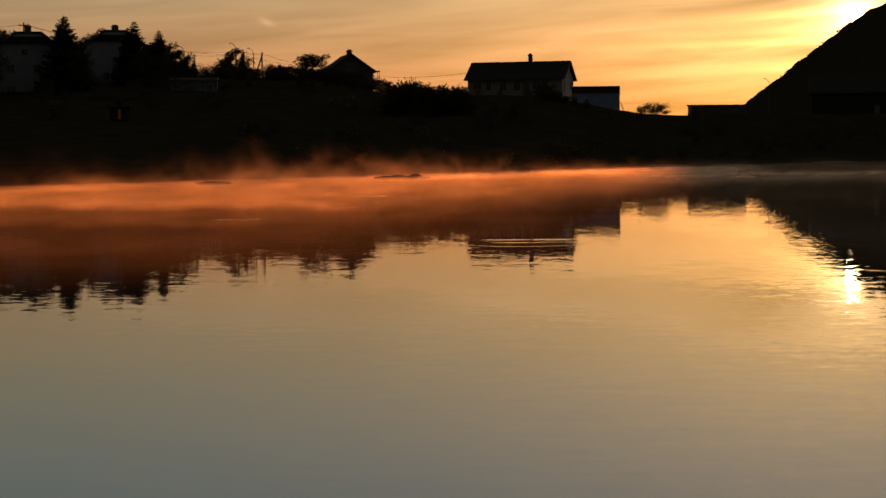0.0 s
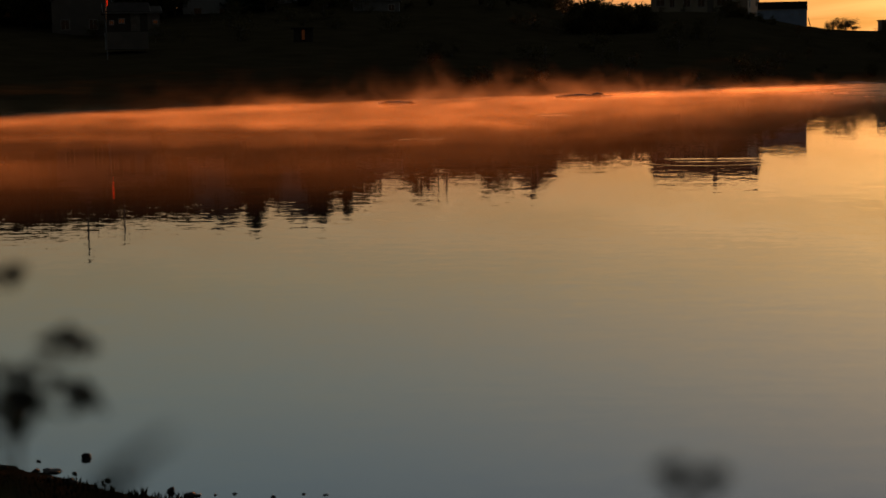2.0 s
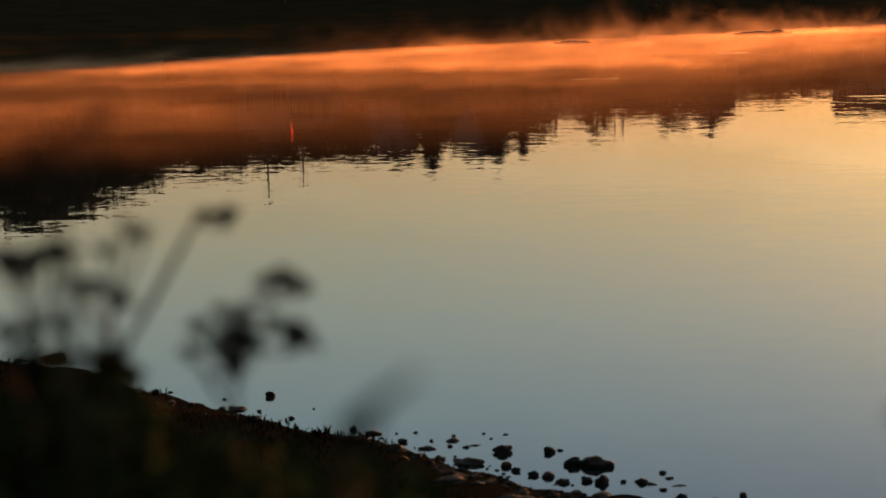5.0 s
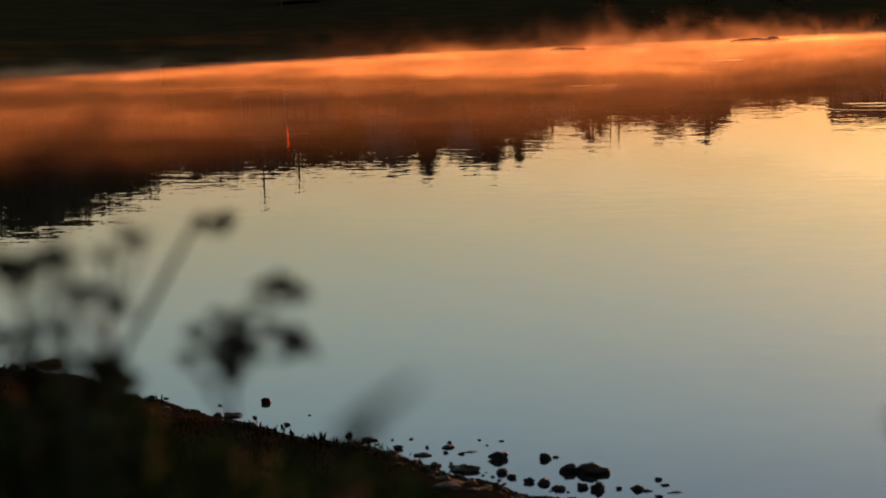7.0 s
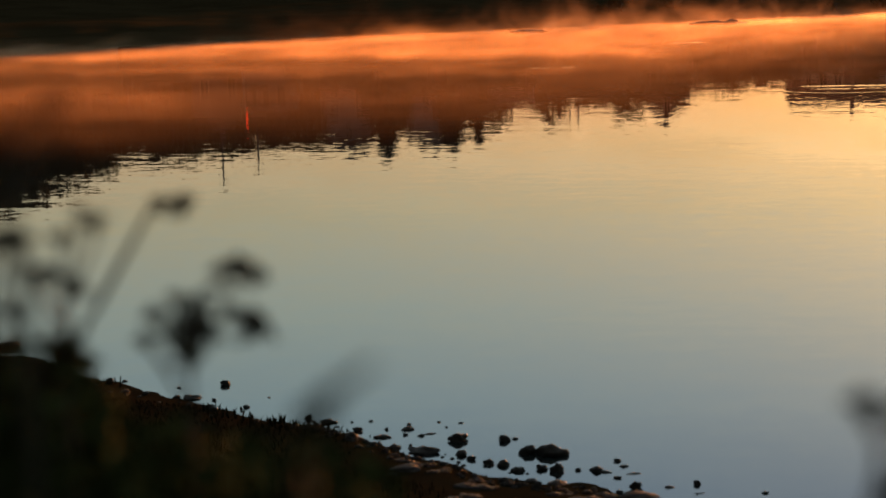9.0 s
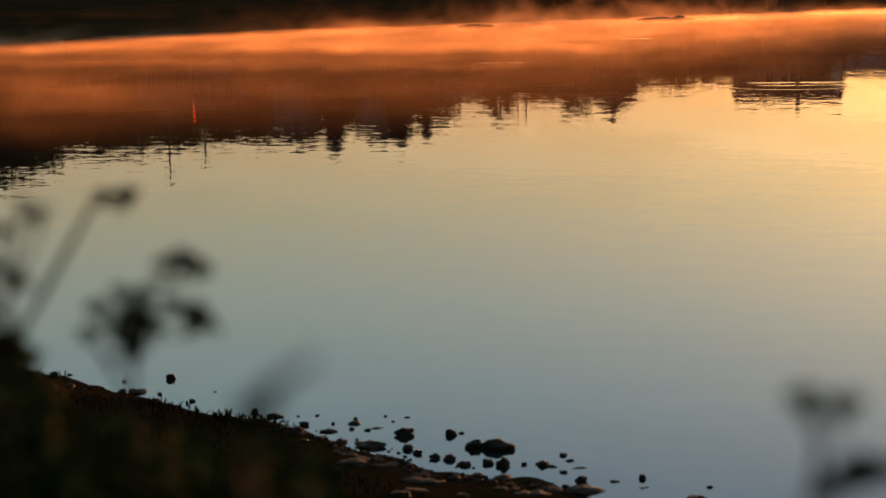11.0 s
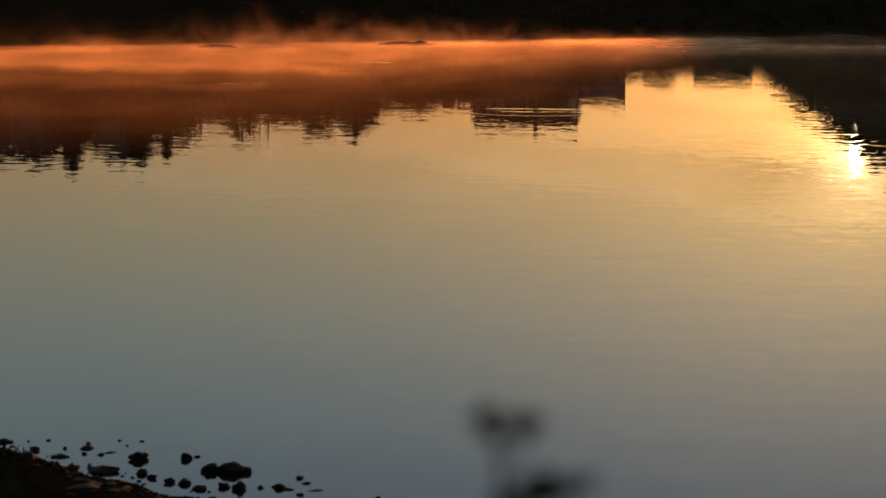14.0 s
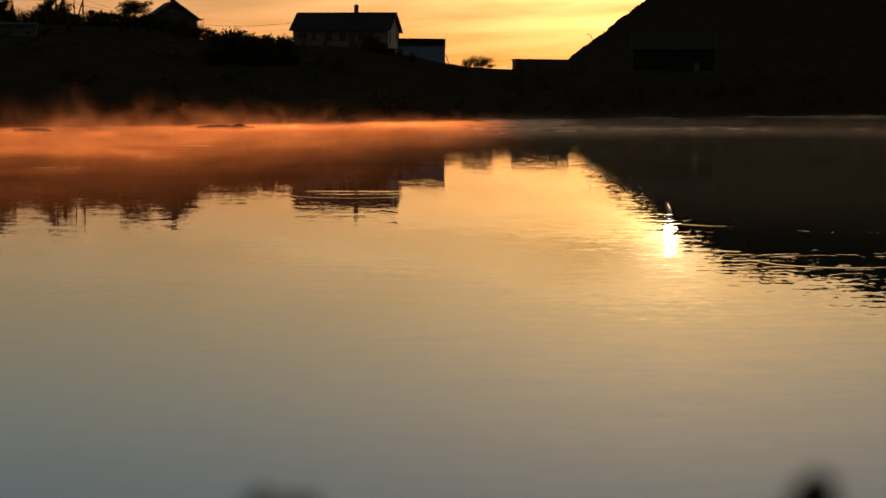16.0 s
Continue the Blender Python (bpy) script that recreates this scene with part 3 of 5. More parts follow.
def gabled_house(name, az, dist, turn, z0, length, width, wall_h, rise, wall_mat, roof_mat, label, over=0.4, windows=(), chimney=None, door=None, glass=None, blunt=0.0):
    """Ridge along the house's x; the front looks along -y. blunt: half the breadth of a gable cut off level."""
    m = pose(*at(az, dist, z0), 0, 0, turn)
    h = thing(name, m, label, "house")
    hl, hw, t = length / 2, width / 2, 0.25
    peak = wall_h + rise * (1 - blunt / hw)
    bm = bmesh.new()
    box(bm, -hl - 0.03, hl + 0.03, -hw - 0.03, hw + 0.03, -1.6, 0.25)
    part("foundation", bm, GREYWALL, h)
    bm = bmesh.new()
    box(bm, -hl, hl, -hw, -hw + t, 0.25, wall_h)
    box(bm, -hl, hl, hw - t, hw, 0.25, wall_h)
    for s in (-1, 1):
        x0, x1 = sorted((s * hl, s * (hl - t)))
        top = [(0, wall_h + rise * (1 - t / hw))] if not blunt else [(blunt, peak - rise * t / hw), (-blunt, peak - rise * t / hw)]
        pts = [(-hw + t, 0.25), (hw - t, 0.25), (hw - t, wall_h), *top, (-hw + t, wall_h)]
        a = [bm.verts.new((x0, y, z)) for y, z in pts]
        c = [bm.verts.new((x1, y, z)) for y, z in pts]
        bm.faces.new(a)
        bm.faces.new(c[::-1])
        for i in range(len(pts)):
            bm.faces.new((a[i], a[(i + 1) % len(pts)], c[(i + 1) % len(pts)], c[i]))
    box(bm, -hl + t, hl - t, -hw + t, hw - t, wall_h - 0.25, wall_h - 0.05)
    wall = part("wall", bm, wall_mat, h)
    k = rise / hw
    for s in (-1, 1):
        bm = bmesh.new()
        prof = [(s * blunt, peak + 0.02), (s * blunt, peak + 0.24), (s * (hw + over), wall_h - over * k + 0.22), (s * (hw + over), wall_h - over * k + 0.02)]
        a = [bm.verts.new((-hl - over, y, z)) for y, z in prof]
        c = [bm.verts.new((hl + over, y, z)) for y, z in prof]
        bm.faces.new(a)
        bm.faces.new(c[::-1])
        for i in range(4):
            bm.faces.new((a[i], a[(i + 1) % 4], c[(i + 1) % 4], c[i]))
        part("roof", bm, roof_mat, h)
        bm = bmesh.new()
        y0, y1 = sorted((s * (hw + over + 0.02), s * (hw + over + 0.14)))
        box(bm, -hl - over, hl + over, y0, y1, wall_h - over * k + 0.02, wall_h - over * k + 0.14)
        part("gutter", bm, STEEL, h)
    for s in (-1, 1):
        x0, x1 = sorted((s * (hl + over + 0.004), s * (hl + over + 0.05)))
        for q in (-1, 1):
            bm = bmesh.new()
            prof = [(q * blunt, peak + 0.0), (q * blunt, peak + 0.2), (q * (hw + over), wall_h - over * k + 0.18), (q * (hw + over), wall_h - over * k - 0.02)]
            a = [bm.verts.new((x0, y, z)) for y, z in prof]
            c = [bm.verts.new((x1, y, z)) for y, z in prof]
            bm.faces.new(a)
            bm.faces.new(c[::-1])
            for i in range(4):
                bm.faces.new((a[i], a[(i + 1) % 4], c[(i + 1) % 4], c[i]))
            part("bargeboard", bm, TIMBER, h)
    if blunt:
        bm = bmesh.new()
        box(bm, -hl - over + 1.0, hl + over - 1.0, -blunt + 0.002, blunt - 0.002, peak + 0.03, peak + 0.23)
        part("roof", bm, roof_mat, h)
        low = peak - 1.3
        reach = hw * (1 - (low - wall_h) / rise) + 0.15
        for s in (-1, 1):
            bm = bmesh.new()
            rim = [(s * (hl + over - 1.0), -blunt, peak + 0.24), (s * (hl + over - 1.0), blunt, peak + 0.24), (s * (hl + over + 0.15), reach, low), (s * (hl + over + 0.15), -reach, low)]
            a = [bm.verts.new(v) for v in rim]
            c = [bm.verts.new((x, y, z - 0.18)) for x, y, z in rim]
            bm.faces.new(a)
            bm.faces.new(c[::-1])
            for i in range(4):
                bm.faces.new((a[i], c[i], c[(i + 1) % 4], a[(i + 1) % 4]))
            part("half_hip", bm, roof_mat, h)
    for x, z, w, hh, face in windows:
        if face == 0:
            window_on(wall, x, -hw, z, w, hh, 0, glass)
        else:
            window_on(wall, hl if face == 1 else -hl, x, z, w, hh, face)
    if chimney:
        cx, cw, ch = chimney
        bm = bmesh.new()
        box(bm, cx - cw / 2, cx + cw / 2, -cw / 2, cw / 2, peak - 0.8, peak + ch)
        c = part("chimney", bm, BRICK, h)
        bm = bmesh.new()
        box(bm, cx - cw / 2 - 0.08, cx + cw / 2 + 0.08, -cw / 2 - 0.08, cw / 2 + 0.08, peak + ch, peak + ch + 0.12)
        box(bm, cx - cw / 3, cx + cw / 3, -cw / 3, cw / 3, peak + ch + 0.12, peak + ch + 0.32)
        part("chimney_cap", bm, GREYWALL, c)
    if door is not None:
        bm = bmesh.new()
        box(bm, door - 0.5, door + 0.5, -hw - 0.05, -hw + 0.02, 0.3, 2.35)
        d = part("door", bm, TIMBER, h)
        bm = bmesh.new()
        box(bm, door + 0.32, door + 0.44, -hw - 0.11, -hw - 0.05, 1.25, 1.3)
        part("handle", bm, STEEL, d)
    return h


def elz(el, dist):
    return 1.8 + dist * math.tan(radians(el))


# the long house with a terrace
D1 = 290.0
gabled_house("house", -2.58, D1, -15, elz(2.275, D1) - 3.1, 15.6, 9.6, 3.1, 2.7, CREAM, ROOF,
             "long cream timber house with dark tiled roof and chimney", 0.5,
             [(-6.2, 1.5, 1.3, 1.0, 0), (-4.3, 1.3, 0.7, 1.2, 0), (-1.9, 1.3, 1.0, 1.2, 0), (0.4, 1.2, 1.0, 1.4, 0), (3.6, 1.3, 1.3, 1.2, 0), (4.9, 1.3, 0.9, 1.2, 0), (-3.0, 1.0, 0.7, 1.7, 1), (2.5, 1.3, 1.0, 1.2, 1)],
             (1.6, 0.6, 1.2), 1.9)


def make_terrace():
    d = 284.0
    m = pose(*at(-4.98, d, elz(1.2, d)), 0, 0, -3)
    t = thing("terrace", m, "pale blue clad terrace block with slatted railing", "terrace")
    bm = bmesh.new()
    box(bm, -3.75, 3.75, -2.5, 2.5, -1.5, 2.75)
    part("base", bm, BLUEWALL, t)
    bm = bmesh.new()
    box(bm, -3.85, 3.85, -2.6, 2.6, 2.754, 2.9)
    part("deck", bm, TRIM, t, "white painted deck edge")
    bm = bmesh.new()
    for x in np.arange(-3.7, 3.71, 1.48):
        box(bm, x - 0.05, x + 0.05, -2.5, -2.4, 2.904, 4.0)
        part("post", bm, TIMBER, t)
        bm = bmesh.new()
    for z in (2.904, 3.07, 3.236, 3.402, 3.568, 3.734, 3.9):
        box(bm, -3.8, 3.8, -2.55, -2.502, z, z + 0.165)
        part("railing_board", bm, DARKWOOD, t)
        bm = bmesh.new()
    for z in (3.05, 3.35, 3.65, 3.95):
        box(bm, 3.704, 3.75, -2.4, 2.4, z, z + 0.15)
        part("railing_board", bm, DARKWOOD, t)
        bm = bmesh.new()
    # two small white boxes for the bright marks on the base
    for x in (1.5, 2.6):
        box(bm, x - 0.14, x + 0.14, -2.54, -2.502, 1.95, 2.15, 0.01)
        part("vent_cover", bm, TRIM, t, "small white box on the wall")
        bm = bmesh.new()
    tube(bm, [(3.95, -2.3, 1.5), (4.45, -2.3, -0.3)], 0.05)
    tube(bm, [(3.95, -1.9, 1.5), (4.45, -1.9, -0.3)], 0.05)
    for k in range(6):
        tube(bm, [(4.0 + k * 0.083, -2.3, 1.32 - k * 0.3), (4.0 + k * 0.083, -1.9, 1.32 - k * 0.3)], 0.025)
    part("ladder", bm, TIMBER, t)


make_terrace()

# the house under scaffolding
D2 = 290.0
gabled_house("house", 3.08, D2 + 3, -78, elz(2.6, D2) - 4.2, 10.0, 7.4, 4.2, 2.6, GREYWALL, ROOF,
             "unfinished grey plastered house with gable towards the lake", 0.45,
             [(-1.6, 1.2, 1.0, 1.2, 1), (1.4, 1.2, 1.0, 1.2, 1), (0.0, 4.3, 0.9, 0.9, 1), (-3.0, 1.2, 1.0, 1.2, 0), (1.0, 1.2, 1.0, 1.2, 0)], (3.6, 0.8, 0.55))


def make_scaffold():
    d = 288.0
    m = pose(*at(2.12, d, elz(1.75, d)), 0, 0, 10)
    s = thing("scaffolding", m, "steel tube scaffolding against the house wall", "scaffolding")
    for x in (-0.45, 0.45):
        for y in (-1.2, 1.2):
            bm = bmesh.new()
            tube(bm, [(x, y, -1), (x, y, 4.3)], 0.035)
            part("upright", bm, STEEL, s)
    for z in (1.0, 2.0, 3.1, 4.1):
        bm = bmesh.new()
        for y in (-1.2, 1.2):
            tube(bm, [(-0.5, y, z), (0.5, y, z)], 0.03)
        for x in (-0.45, 0.45):
            tube(bm, [(x, -1.3, z), (x, 1.3, z)], 0.03)
        part("ledger", bm, STEEL, s)
    for z in (2.05, 4.15):
        bm = bmesh.new()
        box(bm, -0.42, 0.42, -1.25, 1.25, z, z + 0.05)
        part("plank", bm, TIMBER, s)


make_scaffold()

# the white house with annex, among the trees
D3 = 270.0
gabled_house("house", 13.15, D3, -75, elz(1.55, D3), 10, 9.4, 8.2, 3.55, WHITE, ROOF, "tall white timber house with gable towards the lake", 0.4,
             [(-2.6, 4.6, 1.0, 1.1, 1), (1.2, 4.6, 1.0, 1.1, 1), (-2.6, 1.4, 1.0, 1.2, 1), (1.2, 1.4, 1.1, 1.3, 1), (-0.6, 7.2, 0.8, 0.8, 1)], (4.2, 0.9, 0.9), 0.0, blunt=1.8)
gabled_house("house", 11.95, D3 - 5, 12, elz(1.55, D3), 4.6, 5.0, 3.6, 0.8, WHITE, METALROOF, "low white annex with shallow grey roof", 0.3,
             [(-1.2, 1.3, 0.9, 1.1, 0), (1.2, 1.3, 0.9, 1.1, 0)])
D4 = 280.0
gabled_house("house", 10.47, D4, -76, elz(1.56, D4), 9, 8.8, 9.0, 3.3, WHITE, ROOF, "white gabled house with dark roof behind spruces", 0.4,
             [(-1.5, 3.6, 0.9, 1.1, 1), (1.3, 3.6, 0.9, 1.1, 1), (0.0, 6.3, 0.8, 0.8, 1)], (3.6, 1.0, 0.7), blunt=1.6)
gabled_house("house", 17.3, 240, -75.2, elz(1.3, 240) - 0.5, 9, 7.4, 5.0, 2.4, GREYWALL, ROOF, "grey plastered house among trees", 0.15,
             [(-2.0, 1.3, 1.0, 1.2, 1), (1.6, 1.3, 1.0, 1.2, 1)], (2.0, 0.7, 0.8))
gabled_house("garage", 15.6, 230, 18, elz(1.6, 230) - 0.8, 5.5, 5.0, 2.4, 0.7, GREYWALL, METALROOF, "low grey garage with pale metal roof and a glowing orange window", 0.3, [(2.2, 1.05, 0.5, 0.4, 0)], glass=GLOW_GLASS)
gabled_house("shed", 7.95, 258, 6, elz(1.76, 258), 6.6, 4.0, 2.35, 0.35, PALEWALL, METALROOF, "long low pale grey shed with a shallow roof", 0.15, [(2.2, 1.0, 0.8, 0.8, 0)])
gabled_house("cottage", 15.95, 195, 19, elz(1.25, 195) + 0.3, 4.4, 4.0, 2.3, 0.9, DARKWOOD, ROOF, "small dark cottage low on the bank with glowing orange windows", 0.3, [(-1.6, 1.05, 0.35, 0.35, 0), (-0.55, 1.2, 0.5, 0.4, 0)], None, 0.9, GLOW_GLASS)
gabled_house("barn", -13.1, 318, -12, elz(1.0, 318) - 0.8, 14.0, 10.0, 4.8, 3.0, DARKWOOD, METALROOF, "large dark timber barn with sheet roof below the hill", 0.4,
             (), None, 4.0)


def make_cabin():
    d = 305.0
    m = pose(*at(-8.86, d, elz(1.39, d) - 2.7), 0, 0, 6)
    c = thing("site_cabin", m, "low flat-roofed cabin with a row of windows", "cabin")
    bm = bmesh.new()
    L, W, H = 4.75, 1.3, 2.55
    for x0, x1, y0, y1 in ((-L, L, -W, -W + 0.1), (-L, L, W - 0.1, W)):
        box(bm, x0, x1, y0, y1, -0.8, 1.0)
        box(bm, x0, x1, y0, y1, 2.2, H)
        for x in (-4.75, -4.0, -3.7, -3.4, -3.1, -2.2, -1.6, -1.3, -0.7, -0.4, -0.1, 0.2, 0.6, 0.9, 1.3, 4.65):
            box(bm, x, x + (0.34 if x < 1 else 0.1), y0, y1, 1.0, 2.2)
        box(bm, 1.4, 4.65, y0, y1, 1.0, 2.2)
    for x0, x1 in ((-L, -L + 0.1), (L - 0.1, L)):
        box(bm, x0, x1, -W + 0.1, W - 0.1, -0.8, H)
    part("wall", bm, GREYWALL, c)
    bm = bmesh.new()
    box(bm, -L - 0.15, L + 0.15, -W - 0.15, W + 0.15, H + 0.004, H + 0.15)
    part("roof", bm, ROOF, c)
    bm = bmesh.new()
    box(bm, -L + 0.1, L - 0.1, -W + 0.1, W - 0.1, 0.3, 0.4)
    part("floor_slab", bm, TIMBER, c)
    for x0, x1 in ((-4.62, -3.10), (-3.08, -1.66), (-1.64, -0.22), (-0.20, 1.32)):
        bm = bmesh.new()
        rows = []
        for k in range(13):
            x = x0 + (x1 - x0) * k / 12
            y = -W + 0.16 + 0.03 * math.sin(k * 1.9)
            rows.append([bm.verts.new((x, y, z)) for z in (0.9, 2.3)])
        for a, b in zip(rows, rows[1:]):
            bm.faces.new((a[0], b[0], b[1], a[1]))
        bmesh.ops.solidify(bm, geom=bm.faces[:], thickness=0.004)
        part("curtain", bm, CURTAIN, c, "thin brown curtain")


make_cabin()


def make_hut():
    d = 205.0
    p = at(10.33, d)
    g = land(p.x, p.y)
    tall = max(1.4, elz(1.22, d) - g)
    s = thing("hut", pose(p.x, p.y, g, 0, 0, 10), "small dark timber hut with a glowing orange doorway", "hut")
    bm = bmesh.new()
    box(bm, -1.1, -0.2, -0.8, -0.7, -0.4, tall)
    box(bm, 0.2, 1.1, -0.8, -0.7, -0.4, tall)
    box(bm, -0.2, 0.2, -0.8, -0.7, tall - 0.1, tall)
    box(bm, -1.1, -1.0, -0.7, 0.8, -0.4, tall)
    box(bm, 1.0, 1.1, -0.7, 0.8, -0.4, tall)
    box(bm, -1.0, 1.0, 0.7, 0.8, -0.4, tall)
    part("wall", bm, DARKWOOD, s)
    bm = bmesh.new()
    box(bm, -1.45, 1.2, -1.15, 1.0, tall + 0.004, tall + 0.14)
    part("roof", bm, ROOF, s)
    bm = bmesh.new()
    box(bm, -0.17, 0.17, -0.72, -0.69, tall - 1.25, tall - 0.12)
    part("door_glass", bm, GLOW_GLASS, s, "glowing orange glass door")


make_hut()


# ---------------------------------------------------------------- poles, lamps and cables
def street_lamp(az, top_el, dist, side, arm=0.9, slim=1.0):
    p = at(az, dist)
    g = land(p.x, p.y)
    h = elz(top_el, dist) - g
    s = thing("street_lamp", pose(p.x, p.y, g), "slim steel street lamp with a curved arm", "street lamp", "street lamps along the far road")
    bm = bmesh.new()
    tube(bm, [(0, 0, -0.3), (0, 0, h * 0.5), (0, 0, h - 0.7)], [0.11 * slim, 0.09 * slim, 0.07 * slim])
    pole = part("pole", bm, STEEL, s)
    bm = bmesh.new()
    tube(bm, [(0, 0, h - 0.75), (side * arm * 0.25, 0, h - 0.3), (side * arm * 0.7, 0, h)], 0.045)
    part("arm", bm, STEEL, pole)
    bm = bmesh.new()
    x0, x1 = sorted((side * arm * 0.65, side * arm * 1.15))
    box(bm, x0, x1, -0.13, 0.13, h - 0.02, h + 0.09, 0.02)
    part("lamp_head", bm, STEEL, s)


def wooden_pole(az, top_el, dist, cross=True, stay=0.0, label="weathered wooden power pole with crossarm"):
    p = at(az, dist)
    g = land(p.x, p.y)
    h = elz(top_el, dist) - g
    s = thing("power_pole", pose(p.x, p.y, g), label, "pole", "power poles")
    bm = bmesh.new()
    tube(bm, [(0, 0, -0.4), (0, 0, h)], [0.17, 0.11], 8)
    part("pole", bm, TIMBER, s)
    if stay:
        bm = bmesh.new()
        tube(bm, [(stay, 0, -0.4), (0.12, 0, h * 0.97)], [0.15, 0.11], 8)
        part("stay_pole", bm, TIMBER, s)
    if cross:
        bm = bmesh.new()
        box(bm, -0.75, 0.75, -0.06, 0.06, h - 0.55, h - 0.42)
        part("crossarm", bm, TIMBER, s)
        for x in (-0.65, 0.0, 0.65):
            bm = bmesh.new()
            tube(bm, [(x, -0.1, h - 0.42), (x, -0.1, h - 0.2)], [0.05, 0.035], 6)
            part("insulator", bm, TRIM, s)
    return Vector((p.x, p.y, g + h - 0.3))


for spec in ((6.62, 3.5, 300, -1), (7.05, 3.0, 300, -1, 0.8), (6.05, 3.34, 300, -1), (8.25, 3.4, 290, -1), (-10.5, 2.2, 330, -1, 0.9, 0.55)):
    street_lamp(*spec)
pole_a = wooden_pole(5.78, 3.22, 300, False, -1.7, "braced pair of wooden power poles")
pole_b = wooden_pole(6.38, 3.3, 300)
pole_c = wooden_pole(17.35, 4.95, 250, True)
pole_d = wooden_pole(16.2, 4.45, 255, True)
wooden_pole(20.0, 4.0, 255, False, 0.0, "plain weathered wooden pole")
pole_f = wooden_pole(13.25, 4.15, 280, True)
bm = bmesh.new()
bp = at(6.38, 300, pole_b.z - 1.0)
box(bm, -0.35, 0.35, -0.55, -0.16, -0.5, 0.5, 0.04)
box(bm, -0.25, -0.1, -0.5, -0.3, 0.5, 0.75)
box(bm, 0.1, 0.25, -0.5, -0.3, 0.5, 0.75)
tr = new("pole_transformer", mesh_of("pole_transformer", bm, STEEL))
tr.matrix_world = Matrix.Translation(bp)
tagged(tr, "grey transformer box mounted on a power pole", "transformer")


def cable(a, b, sag, n=14):
    bm = bmesh.new()
    a, b = Vector(a), Vector(b)
    tube(bm, [a.lerp(b, k / n) - Vector((0, 0, sag * 4 * (k / n) * (1 - k / n))) for k in range(n + 1)], 0.022, 4)
    ob = new("power_cable", mesh_of("power_cable", bm, CABLE))
    tagged(ob, "thin black overhead cable strung between poles", "cable", "overhead cables")


cable(pole_f, pole_b, 1.5)
cable(pole_f + Vector((0.6, 0, -0.2)), pole_a, 1.9)
cable(pole_b, pole_a, 0.2)
cable(pole_d, pole_f, 1.0)
cable(pole_c, pole_d, 0.5)
cable(at(15.5, 320, elz(4.1, 320)), at(6.55, 300, elz(3.1, 300)), 0.6)
cable(pole_a, at(-0.8, 292, elz(2.5, 292)), 2.0)
cable(pole_b + Vector((0, 0, -0.6)), at(3.0, 292, elz(2.8, 292)), 0.9)


def flagpole(az, dist, top):
    p = at(az, dist)
    g = land(p.x, p.y)
    f = thing("flagpole", pose(p.x, p.y, g, 0, 0, 12), "slim grey flagpole with a hanging red pennant on the bank", "flagpole")
    bm = bmesh.new()
    tube(bm, [(0, 0, -0.3), (0, 0, top - g)], [0.06, 0.035], 8)
    part("pole", bm, STEEL, f)
    bm = bmesh.new()
    bmesh.ops.create_icosphere(bm, subdivisions=2, radius=0.08, matrix=Matrix.Translation((0, 0, top - g + 0.06)))
    part("finial", bm, STEEL, f)
    bm = bmesh.new()
    rows = []
    for k in range(9):
        w, z = 0.26 * (1 - 0.06 * k), top - g - 0.25 - 0.16 * k
        rows.append([bm.verts.new((0.05 + w * j / 3, 0.05 * math.sin(j * 2.2 + k * 0.4), z)) for j in range(4)])
    for a, b in zip(rows, rows[1:]):
        for j in range(3):
            bm.faces.new((a[j], a[j + 1], b[j + 1], b[j]))
    bmesh.ops.solidify(bm, geom=bm.faces[:], thickness=0.012)
    part("pennant", bm, PENNANT, f, "red cloth pennant")


flagpole(16.56, 182, 10.45)


# ---------------------------------------------------------------- trees and bushes
def leafy(name, h, spread, seed, trunk_share, leaves, leaf_size, label, category, group, bare=0.0):
    """A tapered trunk, limbs, and a crown of small leaves in uneven clumps; standing at the origin."""
    rng = random.Random(seed)
    t = thing(name, Matrix.Identity(4), label, category, group)
    bm = bmesh.new()
    lean = Vector((rng.uniform(-0.06, 0.06), rng.uniform(-0.06, 0.06), 0)) * h
    tube(bm, [(0, 0, -0.3), lean * 0.3 + Vector((0, 0, h * 0.35)), lean + Vector((0, 0, h * 0.8))], [h * 0.028, h * 0.02, h * 0.006], 7)
    clumps = []
    for k in range(16):
        z = h * rng.uniform(trunk_share, 0.72)
        a = rng.uniform(0, 6.28)
        reach = spread * rng.uniform(0.45, 1.0) * (1.2 - 0.8 * abs(z / h - 0.42))
        root = lean * (z / h) + Vector((0, 0, z))
        tip = root + Vector((math.cos(a) * reach, math.sin(a) * reach, h * rng.uniform(0.08, 0.26)))
        mid = root.lerp(tip, 0.5) + Vector((0, 0, -0.02 * h))
        tube(bm, [root, mid, tip], [h * 0.011, h * 0.007, h * 0.002], 5)
        clumps += [(tip, rng.uniform(0.2, 0.36) * spread), (mid.lerp(tip, 0.4), rng.uniform(0.2, 0.32) * spread), (mid, rng.uniform(0.2, 0.3) * spread)]
    clumps += [(lean + Vector((rng.uniform(-0.2, 0.2) * spread, rng.uniform(-0.2, 0.2) * spread, h * rng.uniform(0.78, 0.93))), 0.24 * spread) for k in range(4)]
    part("trunk", bm, BARK, t)
    bm = bmesh.new()
    for k in range(leaves):
        c, r = clumps[rng.randrange(len(clumps))]
        d = Vector((rng.gauss(0, 1), rng.gauss(0, 1), rng.gauss(0, 0.8))).normalized() * r * rng.uniform(0.2, 1.0) ** 0.6
        leaf(bm, c + d, d + Vector((rng.uniform(-1, 1), rng.uniform(-1, 1), rng.uniform(-0.6, 0.9))) * r, leaf_size * rng.uniform(0.6, 1.3), leaf_size * 0.6, rng)
    part("crown", bm, FOLIAGE, t)
    return t


